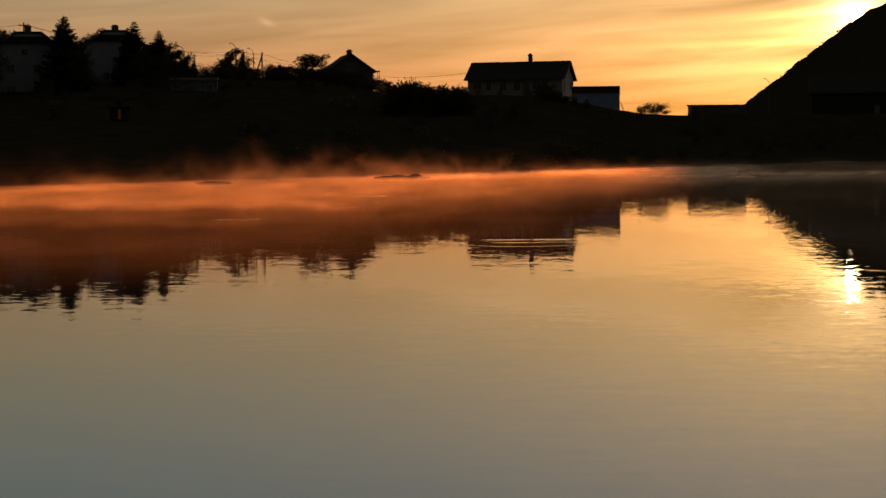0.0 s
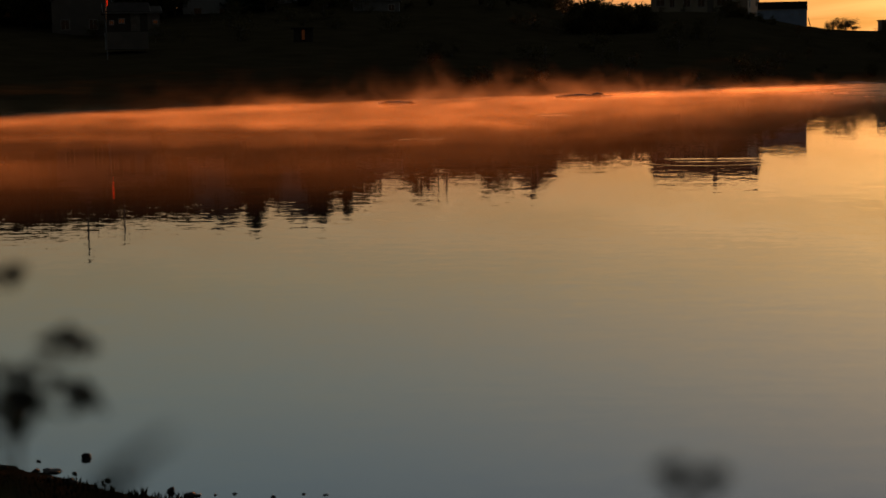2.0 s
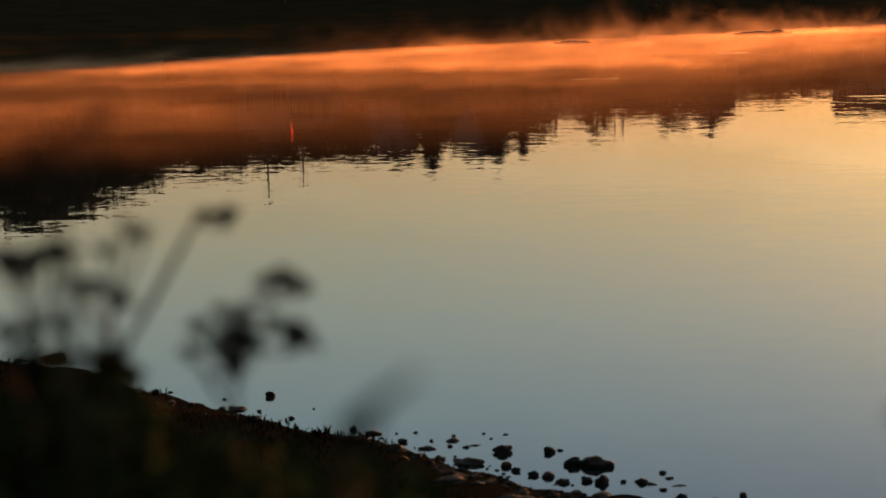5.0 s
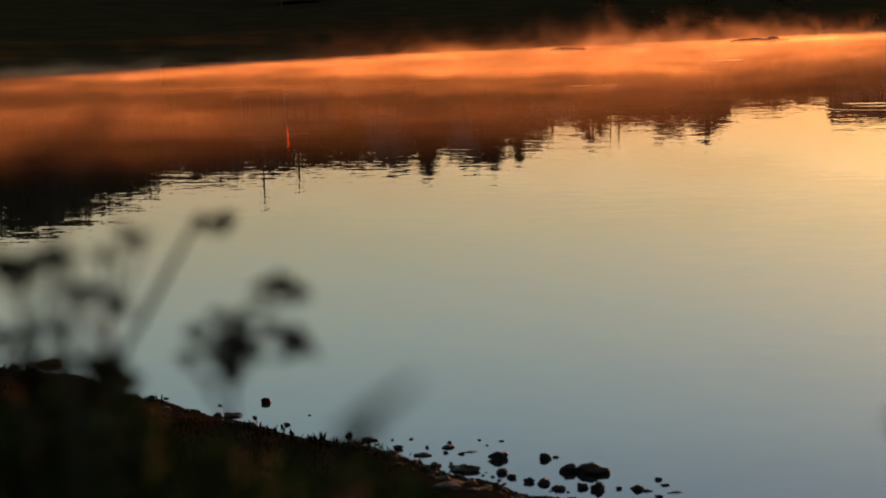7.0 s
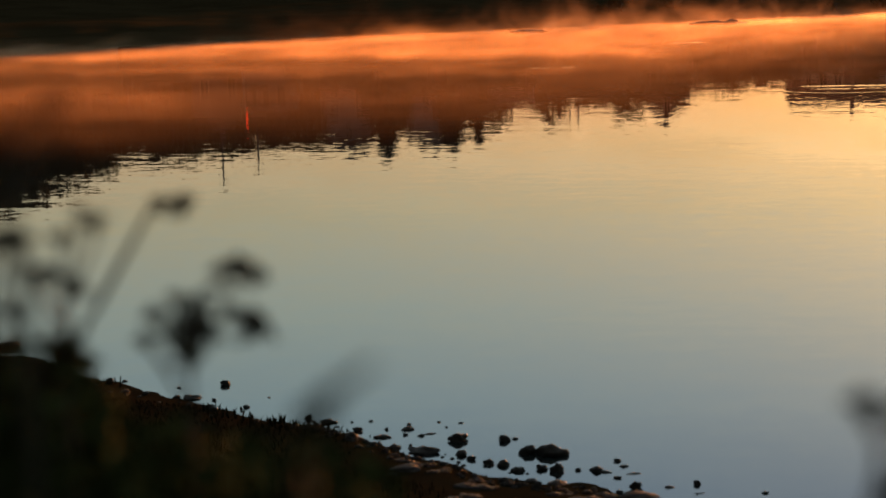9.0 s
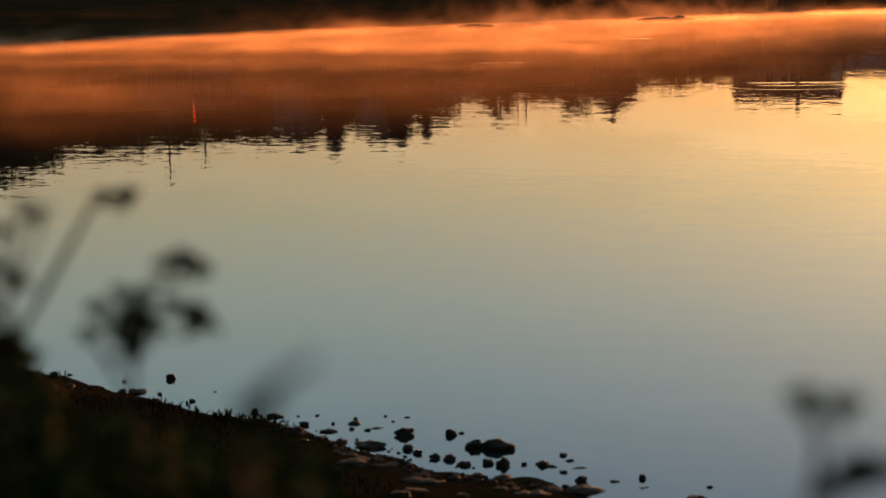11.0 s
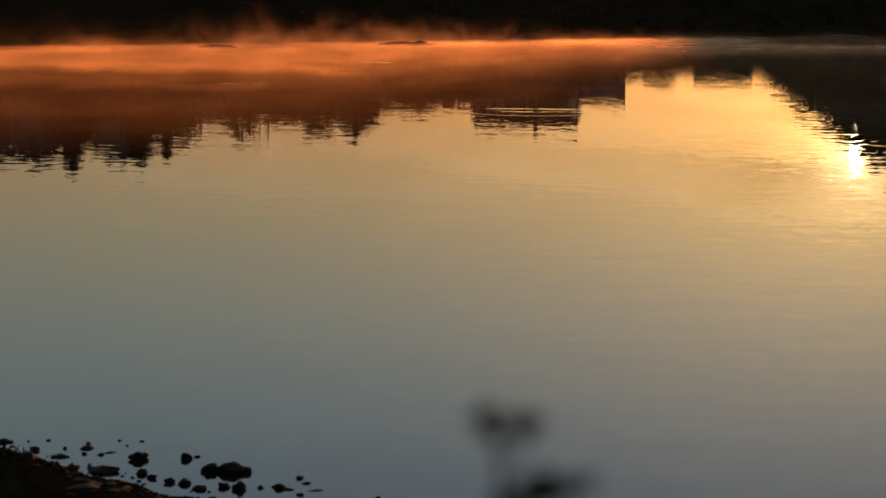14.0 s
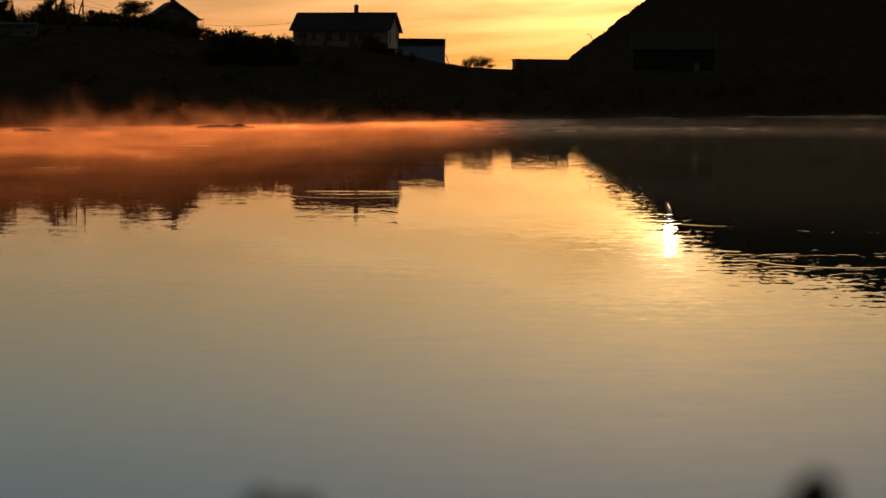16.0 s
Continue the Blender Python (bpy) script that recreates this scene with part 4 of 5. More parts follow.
def spruce(h, width, seed, sparse=0.0):
    rng = random.Random(seed)
    t = thing("spruce", Matrix.Identity(4), "dark pointed spruce with drooping ragged branches", "tree", "conifers")
    bm, nd = bmesh.new(), bmesh.new()
    tube(bm, [(0, 0, -0.3), (0, 0, h * 0.5), (0, 0, h)], [h * 0.02, h * 0.012, 0.015], 7)
    z = h * 0.08
    while z < h * 0.985:
        k = z / h
        for j in range(rng.randint(9, 13)):
            if rng.random() < sparse:
                continue
            a = rng.uniform(0, 6.28)
            reach = width * 0.5 * (1 - k) ** 0.75 * rng.uniform(0.6, 1.2) + 0.14
            out = Vector((math.cos(a), math.sin(a), 0))
            droop = -0.22 * reach * (1.2 - k)
            pts = [Vector((0, 0, z)), Vector((0, 0, z)) + out * reach * 0.55 + Vector((0, 0, droop)), Vector((0, 0, z)) + out * reach + Vector((0, 0, droop * 0.8 + 0.12 * reach))]
            tube(bm, pts, [0.035 * (1.1 - k) + 0.008, 0.02 * (1.1 - k) + 0.006, 0.005], 4)
            side = out.cross(Vector((0, 0, 1)))
            steps = max(5, int(reach / 0.10))
            for s in range(steps):
                q = (s + rng.random()) / steps
                p = pts[0].lerp(pts[1], q * 2) if q < 0.5 else pts[1].lerp(pts[2], q * 2 - 1)
                for sg in (-1, 1):
                    leaf(nd, p, side * sg * rng.uniform(0.5, 1.0) + out * 0.6 + Vector((0, 0, rng.uniform(-0.6, 0.1))), (0.08 + 0.22 * (1 - k) + 0.30 * reach) * (1.1 - q * 0.7) * rng.uniform(0.7, 1.2), 0.15 + 0.12 * (1 - k), rng)
        z += h * 0.019 * rng.uniform(0.7, 1.3)
    part("trunk", bm, BARK, t)
    part("crown", nd, NEEDLES, t)
    return t


def stand(ob, az, dist, top_el=None, height=None, base=10.0, wide=1.0, spin=0.0, copy=True):
    """Put a tree of base height on the land, so that its top stands at an elevation or has a height."""
    p = at(az, dist)
    g = land(p.x, p.y) - 0.05
    h = height or max(1.0, elz(top_el, dist) - g)
    k = h / base
    m = pose(p.x, p.y, g, 0, 0, spin) @ Matrix.Diagonal((k * wide, k * wide, k, 1))
    if copy:
        return copy_thing(ob, m @ Matrix.Diagonal((*[1 / v for v in ob.scale], 1)))
    ob.matrix_basis = m
    return ob


sp1, sp2 = spruce(10, 5.4, 3), spruce(10, 5.0, 8, 0.2)
stand(sp1, 12.02, 262, 4.40, wide=1.3, copy=False)
stand(sp2, 9.82, 270, 4.2, wide=1.35, copy=False)
stand(sp2, 10.02, 268, 4.0, wide=1.2, spin=100)
stand(sp2, 9.05, 280, 3.92, wide=1.35, spin=200)
stand(sp1, 7.95, 285, 3.02, wide=0.9, spin=50)
stand(sp1, 12.9, 300, 3.75, wide=0.5, spin=70)
stand(sp1, 12.3, 285, 3.75, wide=0.5, spin=20)

br1 = leafy("tree", 10, 3.6, 11, 0.12, 5200, 0.42, "leafy broad-crowned tree, dark against the dawn", "tree", "broadleaf trees")
br2 = leafy("tree", 10, 2.8, 12, 0.10, 4600, 0.40, "slender leafy tree with open crown", "tree", "broadleaf trees")
br3 = leafy("tree", 10, 4.4, 13, 0.10, 5600, 0.42, "wide leafy tree with a ragged crown", "tree", "broadleaf trees")
stand(br1, 4.15, 286, 3.16, wide=1.6, copy=False)
stand(br2, 6.6, 296, 3.4, wide=1.3, copy=False)
stand(br3, 8.4, 278, 3.32, wide=1.0, copy=False)
for az, d, el, ob, wide, spin in ((10.85, 300, 4.05, br2, 0.7, 10), (11.1, 296, 3.8, br1, 0.8, 60), (7.02, 292, 2.95, br2, 0.9, 120), (5.25, 292, 2.82, br1, 0.9, 200), (4.85, 288, 2.74, br3, 0.8, 30),
                                  (6.84, 294, 3.2, br1, 0.75, 140), (7.1, 294, 3.0, br3, 0.6, 210), (5.49, 290, 2.85, br3, 0.6, 20), (5.05, 288, 2.75, br1, 0.75, 260), (5.95, 290, 2.7, br1, 0.8, 90), (5.6, 286, 2.6, br3, 0.8, 300), (7.5, 284, 2.55, br3, 0.9, 75), (3.75, 280, 2.72, br3, 0.9, 45), (4.5, 283, 2.8, br2, 1.0, 150), (9.4, 284, 3.5, br1, 0.9, 250),
                                  (8.8, 270, 3.2, br2, 1.1, 20), (11.5, 258, 3.3, br1, 0.9, 340), (14.75, 262, 3.4, br3, 0.8, 15),
                                  (14.4, 265, 3.2, br2, 1.0, 65), (14.9, 262, 3.0, br1, 0.9, 95), (15.7, 258, 3.75, br2, 0.8, 35), (15.25, 270, 2.9, br3, 0.8, 10), (16.6, 262, 3.3, br1, 0.9, 35),
                                  (17.0, 266, 3.4, br3, 0.8, 85), (17.8, 255, 3.4, br1, 0.9, 135), (18.3, 262, 3.25, br2, 0.9, 185), (18.7, 255, 3.3, br3, 0.8, 235), (19.25, 250, 3.85, br2, 0.8, 285),
                                  (19.7, 258, 3.6, br1, 0.8, 335), (20.4, 250, 3.7, br3, 0.8, 25), (20.9, 245, 3.8, br1, 0.9, 75), (21.5, 245, 4.1, br2, 1.0, 125), (22.0, 238, 4.3, br3, 0.8, 175),
                                  (22.6, 240, 4.5, br1, 0.9, 225), (23.1, 235, 4.7, br2, 1.0, 275), (23.6, 235, 4.9, br3, 0.8, 325), (24.1, 230, 5.0, br1, 1.0, 15), (24.7, 228, 5.25, br3, 0.8, 65),
                                  (25.3, 228, 5.2, br1, 0.9, 115), (25.9, 225, 5.0, br2, 1.1, 165), (26.6, 225, 5.1, br3, 0.9, 215), (27.5, 220, 5.2, br1, 1.0, 265)):
    stand(ob, az, d, el + (0.3 if az > 13.8 else 0), wide=wide, spin=spin)

bu1 = leafy("bush", 3, 1.7, 21, 0.05, 900, 0.2, "dense dark leafy bush on the grassy bank", "bush", "bushes on the far bank")
bu2 = leafy("bush", 3, 2.1, 22, 0.05, 1000, 0.2, "wide dark leafy bush on the grassy bank", "bush", "bushes on the far bank")
bu3 = leafy("bush", 3, 1.6, 23, 0.12, 420, 0.17, "thin open-branched bush on the grassy bank", "bush", "bushes on the far bank")
bu4 = leafy("bush", 3, 1.9, 24, 0.05, 2600, 0.24, "thick clipped-looking dark hedge bush on the bank", "bush", "bushes on the far bank")
stand(bu4, 1.1, 240, 2.24, base=3, wide=0.9, copy=False)
stand(bu3, -6.95, 286, 1.52, base=3, wide=1.9, copy=False)
stand(bu1, 1.2, 240, 2.2, base=3, wide=0.8, copy=False)
stand(bu2, 0.75, 240, 2.1, base=3, wide=0.8, copy=False)
for az, d, el, ob, wide in ((0.35, 240, 2.12, bu4, 0.8), (0.1, 241, 2.02, bu4, 0.9), (-0.2, 240, 2.1, bu4, 0.8), (-0.5, 240, 2.06, bu4, 0.8), (1.55, 240, 2.1, bu4, 0.8), (0.75, 238, 2.08, bu4, 0.9), (0.55, 238, 2.02, bu4, 0.8), (-0.05, 238, 1.98, bu4, 0.8), (-0.75, 240, 2.0, bu4, 0.8), (1.35, 238, 2.12, bu4, 0.8),
                            (0.95, 239, 2.18, bu4, 0.7), (-0.35, 243, 1.98, bu2, 1.0), (1.7, 243, 1.98, bu1, 1.0), (0.2, 243, 1.98, bu1, 1.0), (-0.6, 243, 1.94, bu2, 1.0), (0.6, 243, 1.98, bu1, 1.0), (1.2, 243, 2.0, bu2, 1.0),
                            (-3.2, 276, 2.12, bu1, 1.2), (-3.5, 275, 2.0, bu2, 1.0), (-3.8, 276, 1.9, bu1, 1.1), (-2.9, 275, 1.95, bu2, 1.0), (-1.2, 274, 1.85, bu2, 1.1), (-1.9, 274, 1.8, bu1, 1.1),
                            (2.6, 276, 2.2, bu2, 1.3), (3.2, 275, 2.3, bu1, 1.2), (-4.3, 274, 1.7, bu2, 1.0), (-4.7, 272, 1.55, bu1, 1.0), (-6.7, 287, 1.5, bu1, 1.3), (-7.15, 287, 1.42, bu1, 1.3), (-6.4, 287, 1.34, bu3, 1.3), (-6.85, 288, 1.45, bu2, 1.3), (-6.55, 287, 1.42, bu2, 1.2), (-6.95, 287, 1.46, bu2, 1.2), (-3.4, 268, 2.1, bu4, 1.1), (-3.7, 268, 1.9, bu4, 1.1), (-3.1, 268, 1.9, bu4, 1.1), (-4.0, 268, 1.72, bu4, 1.1), (-4.35, 268, 1.6, bu4, 1.1), (-4.7, 268, 1.45, bu4, 1.1)):
    stand(ob, az, d, el, base=3, wide=wide, spin=az * 700)
for k in range(46):
    az = 1.8 + 0.17 * k
    stand((bu4, bu2)[k % 2], az, 283 + 4 * math.sin(k * 2.1), height=1.7 + 0.8 * math.sin(k * 1.3) ** 2, base=3, wide=1.25, spin=k * 67)
# scrub on the hill's ridge
for k in range(70):
    az = -9.7 - 5.2 * k / 70 + 0.04 * math.sin(k * 5.1)
    scrub = stand((bu1, bu2, bu3)[k % 3], az, 798 + 3 * math.sin(k * 3.3), height=0.5 + 0.5 * math.sin(k * 2.7) ** 2, base=3, wide=2.2 + 0.7 * math.sin(k), spin=k * 81)
    scrub.location.z -= 0.4
rng = random.Random(9)
SKY_LINE = [(-10, 1.0), (1.8, 2.1), (2.2, 2.2), (3.4, 2.35), (4.6, 2.7), (5.6, 2.62), (6.2, 2.7), (7.4, 2.55), (7.9, 2.85), (8.6, 3.1), (9.4, 3.45), (10.2, 3.4), (11.3, 3.55), (12.5, 3.5), (13.2, 3.65), (14, 3.8), (15.3, 3.8), (16.5, 3.85), (18, 3.8), (19.5, 3.9), (21, 4.1), (23, 4.6), (25, 4.9), (27, 5.0), (30, 5.0)]
for k in range(110):
    az = 2.7 + 24.8 * ((k + rng.random()) / 110) ** 0.9
    d = rng.uniform(258, 296) - 2.2 * max(0, az - 12)
    if 9.8 < az < 14.3:
        d = 286 + 10 * rng.random()
    stand((br1, br3, br2)[k % 3], az, d, interp(az, SKY_LINE) * (rng.uniform(0.62, 0.86) if az < 8.2 else rng.uniform(0.84, 1.08)), wide=rng.uniform(1.0, 1.5), spin=rng.uniform(0, 360))
rng = random.Random(5)
for k in range(170):
    az = rng.uniform(-19, 27)
    d = interp(az, FAR_SHORE) + 3 + (270 - interp(az, FAR_SHORE)) * rng.random() ** 0.8 if az > -9 else interp(az, FAR_SHORE) + rng.uniform(4, 50)
    d = d if az < 7 else max(d, 205 + 50 * rng.random())
    hgt = rng.uniform(1.0, 2.8) * (0.8 if az < -5 else 1.0)
    stand((bu1, bu2, bu3)[k % 3], az, d, height=hgt, base=3, wide=rng.uniform(0.9, 1.5), spin=rng.uniform(0, 360))


# ---------------------------------------------------------------- spits in the lake
def make_spit(az, dist, length, width, height, seed, turn):
    rng = random.Random(seed)
    p = at(az, dist)
    t = thing("rocky_spit", pose(p.x, p.y, 0, 0, 0, turn), "low dark rocky spit with reeds in the lake", "spit")
    bm = bmesh.new()
    bmesh.ops.create_icosphere(bm, subdivisions=4, radius=1.0)
    for v in bm.verts:
        q = v.co.copy()
        k = 1 + 0.25 * noise.noise(q * 2 + Vector((seed, 0, 0))) + 0.12 * noise.noise(q * 6)
        v.co = Vector((q.x * length / 2 * k, q.y * width / 2 * k, (q.z * k + 0.25 * noise.noise(q * 5)) * height))
    part("rock", bm, ROCK, t, smooth=True)
    bm = bmesh.new()
    for k in range(int(14 * length)):
        x, y = rng.uniform(-0.45, 0.45) * length, rng.gauss(0, 0.18) * width
        leaf(bm, Vector((x, y, height * 0.3)), (rng.gauss(0, 0.25), rng.gauss(0, 0.2), 1), rng.uniform(0.08, 0.2), 0.03, rng)
    part("reeds", bm, GRASS, t)


make_spit(1.45, 118, 3.0, 1.6, 0.18, 1, 8)
make_spit(0.85, 121, 0.9, 0.9, 0.22, 6, 20)
make_spit(0.68, 119, 1.4, 0.8, 0.08, 2, -5)
make_spit(7.4, 104, 2.3, 1.4, 0.13, 3, 0)
make_spit(-7.2, 171, 5.0, 2.0, 0.25, 4, 0)
make_spit(-12.6, 200, 6.0, 2.0, 0.25, 5, 5)


# ---------------------------------------------------------------- the near shore
def stone_mesh(seed, rough=0.3):
    bm = bmesh.new()
    bmesh.ops.create_icosphere(bm, subdivisions=3, radius=0.5)
    off = Vector((seed * 7.3, seed * 1.7, 0))
    for v in bm.verts:
        q = v.co.normalized()
        k = 1 + rough * noise.noise(q * 1.3 + off) + 0.5 * rough * noise.noise(q * 3.1 + off) + 0.12 * rough * noise.noise(q * 9 + off)
        v.co = q * 0.5 * k
        v.co.z *= 0.9
    for i in range(3):
        lo, hi = min(v.co[i] for v in bm.verts), max(v.co[i] for v in bm.verts)
        for v in bm.verts:
            v.co[i] = (v.co[i] - lo) / (hi - lo) - 0.5
    return mesh_of("stone", bm, STONE, True)


STONES = [stone_mesh(k, 0.45 + 0.08 * (k % 3)) for k in range(9)]


def stone(x, y, w, h, k, deep=None, label="rounded dark stone in the shallows"):
    """A stone that shows w across and h above the water or the bank."""
    ob = new("stone", STONES[k % len(STONES)])
    tall = max(1.7 * h, 0.3 * w)
    turn = (0, 180)[k % 2] + 25 * math.sin(k * 1.7)
    ob.matrix_world = pose(x, y, max(0.0, land(x, y)) + h - 0.5 * tall, 0, 0, turn) @ Matrix.Diagonal((w, deep or w * 0.8, tall, 1))
    tagged(ob, label, "stone", "stones along the shore")


# across, ahead, width, height: the stones that stand in the water
for k, (x, y, w, h) in enumerate(((-2.54, 8.02, 0.055, 0.025), (-2.75, 7.94, 0.017, 0.008), (-2.50, 7.70, 0.021, 0.008), (-2.30, 7.56, 0.034, 0.013), (-2.25, 7.76, 0.016, 0.005), (-1.96, 7.36, 0.035, 0.023), (-1.85, 7.30, 0.080, 0.015), (-1.69, 7.16, 0.049, 0.017), (-1.75, 7.31, 0.015, 0.007), (-1.67, 7.33, 0.022, 0.007), (-1.57, 7.19, 0.019, 0.010), (-1.56, 7.06, 0.081, 0.012), (-1.48, 7.20, 0.061, 0.012), (-1.49, 7.28, 0.022, 0.010), (-1.47, 7.10, 0.026, 0.010), (-1.40, 7.09, 0.031, 0.010), (-1.37, 7.13, 0.058, 0.005), (-1.37, 7.34, 0.020, 0.007), (-1.32, 7.25, 0.015, 0.005), (-1.27, 7.33, 0.029, 0.005), (-1.23, 7.02, 0.090, 0.033), (-1.04, 7.04, 0.054, 0.026))):
    stone(x, y, w, h, k, None, "flat wet stone barely above the water" if h < 0.012 else "rounded dark stone in the shallows")
for k, (x, y, w, h) in enumerate(((-1.00, 7.07, 0.028, 0.009), (-0.92, 6.84, 0.073, 0.034), (-0.82, 6.84, 0.142, 0.041), (-1.34, 6.83, 0.143, 0.023), (-1.47, 6.88, 0.056, 0.019), (-1.18, 6.79, 0.050, 0.021), (-1.13, 6.73, 0.045, 0.016), (-1.05, 6.67, 0.047, 0.020), (-0.99, 6.65, 0.056, 0.022), (-0.92, 6.57, 0.062, 0.018), (-0.83, 6.60, 0.051, 0.020), (-0.77, 6.58, 0.057, 0.033), (-0.69, 6.60, 0.026, 0.011), (-0.62, 6.60, 0.062, 0.020), (-0.55, 6.75, 0.034, 0.011), (-0.47, 6.57, 0.079, 0.004), (-0.45, 6.35, 0.051, 0.032), (-0.33, 6.39, 0.043, 0.006), (-0.23, 6.44, 0.030, 0.019), (-0.23, 6.31, 0.084, 0.003))):
    stone(x, y, w, h, k + 4, None, "flat wet stone barely above the water" if h < 0.012 else "rounded dark stone in the shallows")
for k, (x, y, w, h) in enumerate(((0.02, 6.34, 0.027, 0.008), (-0.43, 6.26, 0.167, 0.019), (-0.03, 6.21, 0.104, 0.008), (-0.52, 6.67, 0.036, 0.007), (-0.58, 6.58, 0.044, 0.007), (-0.53, 6.50, 0.035, 0.009), (-0.74, 6.41, 0.129, 0.011), (-0.85, 6.41, 0.052, 0.013))):
    stone(x, y, w, h, k + 2, None, "broad wet stone at the water's edge" if w > 0.1 else "small dark stone at the water's edge")
for k, (x, y, w, h) in enumerate(((-4.05, 8.89, 0.147, 0.032), (-4.22, 8.82, 0.064, 0.016), (-3.12, 8.00, 0.045, 0.025), (-3.07, 8.07, 0.034, 0.008), (-2.86, 7.78, 0.038, 0.016), (-4.39, 9.38, 0.024, 0.010), (-4.35, 9.24, 0.020, 0.007), (-2.69, 7.73, 0.043, 0.013), (-2.74, 7.93, 0.014, 0.008), (-2.61, 7.72, 0.107, 0.016), (-2.49, 7.68, 0.021, 0.011), (-3.63, 8.74, 0.093, 0.006))):
    stone(x, y, w, h, k + 5, None, "broad dark stone on the bank's edge" if w > 0.1 else "small dark stone at the water's edge")
rng = random.Random(31)
# pebbles strewn along the edge
for k in range(150):
    x = rng.uniform(-3.6, -0.3) if k % 3 == 0 else rng.uniform(-1.95, -0.45)
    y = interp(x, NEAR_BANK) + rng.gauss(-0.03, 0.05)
    w = rng.uniform(0.012, 0.04) * (1.7 if rng.random() < 0.12 else 1)
    stone(x, y, w, w * rng.uniform(0.25, 0.5), k, None, "small dark stone at the water's edge")
for k in range(34):
    x = rng.uniform(-1.9, -0.5)
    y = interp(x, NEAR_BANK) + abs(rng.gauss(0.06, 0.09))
    w = rng.uniform(0.010, 0.022)
    stone(x, y, w, w * rng.uniform(0.2, 0.4), k, None, "pebble just above the water")
for k in range(26):
    x = rng.uniform(-1.4, -0.3)
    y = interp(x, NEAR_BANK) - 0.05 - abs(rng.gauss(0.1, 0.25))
    w = rng.uniform(0.04, 0.13)
    stone(x, y, w, w * rng.uniform(0.08, 0.2), k, None, "dark stone half sunk in the muddy bank")


def make_turf():
    """Grass of the near bank."""
    rng = random.Random(77)
    verts, faces = [], []
    for k in range(26000):
        x = rng.uniform(-6.5, 1.2)
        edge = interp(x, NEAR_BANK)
        y = edge - abs(rng.gauss(0, 1.5)) - 0.12
        if math.hypot(x, y) < 1.6 or y < -1:
            continue
        if x > -1.6 and edge - y < 0.35 + 0.3 * (x + 1.6):
            continue
        z = land(x, y)
        big = 0.6 + 0.8 * max(0, noise.noise((x * 1.5, y * 1.5, 9)) + 0.3)
        hgt = rng.uniform(0.010, 0.036) * big * (0.5 + min(1.2, (edge - y)))
        a, lean = rng.uniform(0, 6.28), rng.uniform(0, 0.5) * hgt
        w = rng.uniform(0.002, 0.004)
        sx, sy = math.cos(a) * w, math.sin(a) * w
        dx, dy = math.cos(a + 1.3) * lean, math.sin(a + 1.3) * lean
        i = len(verts)
        verts += [(x - sx, y - sy, z - 0.01), (x + sx, y + sy, z - 0.01), (x + dx * 0.4 + sx * 0.7, y + dy * 0.4 + sy * 0.7, z + hgt * 0.6), (x + dx * 0.4 - sx * 0.7, y + dy * 0.4 - sy * 0.7, z + hgt * 0.6), (x + dx, y + dy, z + hgt)]
        faces += [(i, i + 1, i + 2, i + 3), (i + 3, i + 2, i + 4)]
    # tufts of taller blades along the edge
    for cx, cy, n, tall in ((-4.1, 8.6, 50, 0.05), (-3.6, 8.3, 50, 0.05), (-3.2, 7.93, 50, 0.05), (-2.45, 7.42, 40, 0.035), (-2.3, 7.3, 40, 0.04), (-2.1, 7.2, 50, 0.04), (-1.92, 7.15, 40, 0.04), (-1.74, 7.03, 30, 0.035)):
        for k in range(n):
            x, y = cx + rng.gauss(0, 0.07), cy + rng.gauss(0, 0.07)
            z, hgt = land(x, y), tall * rng.uniform(0.4, 1.0)
            a, lean, w = rng.uniform(0, 6.28), rng.uniform(0.1, 0.7) * tall, rng.uniform(0.003, 0.007)
            sx, sy = math.cos(a) * w, math.sin(a) * w
            dx, dy = math.cos(a + 1.3) * lean, math.sin(a + 1.3) * lean
            i = len(verts)
            verts += [(x - sx, y - sy, z - 0.01), (x + sx, y + sy, z - 0.01), (x + dx * 0.4 + sx * 0.8, y + dy * 0.4 + sy * 0.8, z + hgt * 0.6), (x + dx * 0.4 - sx * 0.8, y + dy * 0.4 - sy * 0.8, z + hgt * 0.6), (x + dx, y + dy, z + hgt)]
            faces += [(i, i + 1, i + 2, i + 3), (i + 3, i + 2, i + 4)]
    me = bpy.data.meshes.new("grass")
    me.from_pydata(verts, [], faces)
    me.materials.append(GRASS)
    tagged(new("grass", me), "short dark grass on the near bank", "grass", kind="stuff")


make_turf()


# ---------------------------------------------------------------- withered plants before the lens
def tip_at(az, el, d):
    a, b = radians(az), radians(el)
    return EYE + Vector((-math.sin(a) * math.cos(b), math.cos(a) * math.cos(b), math.sin(b))) * d


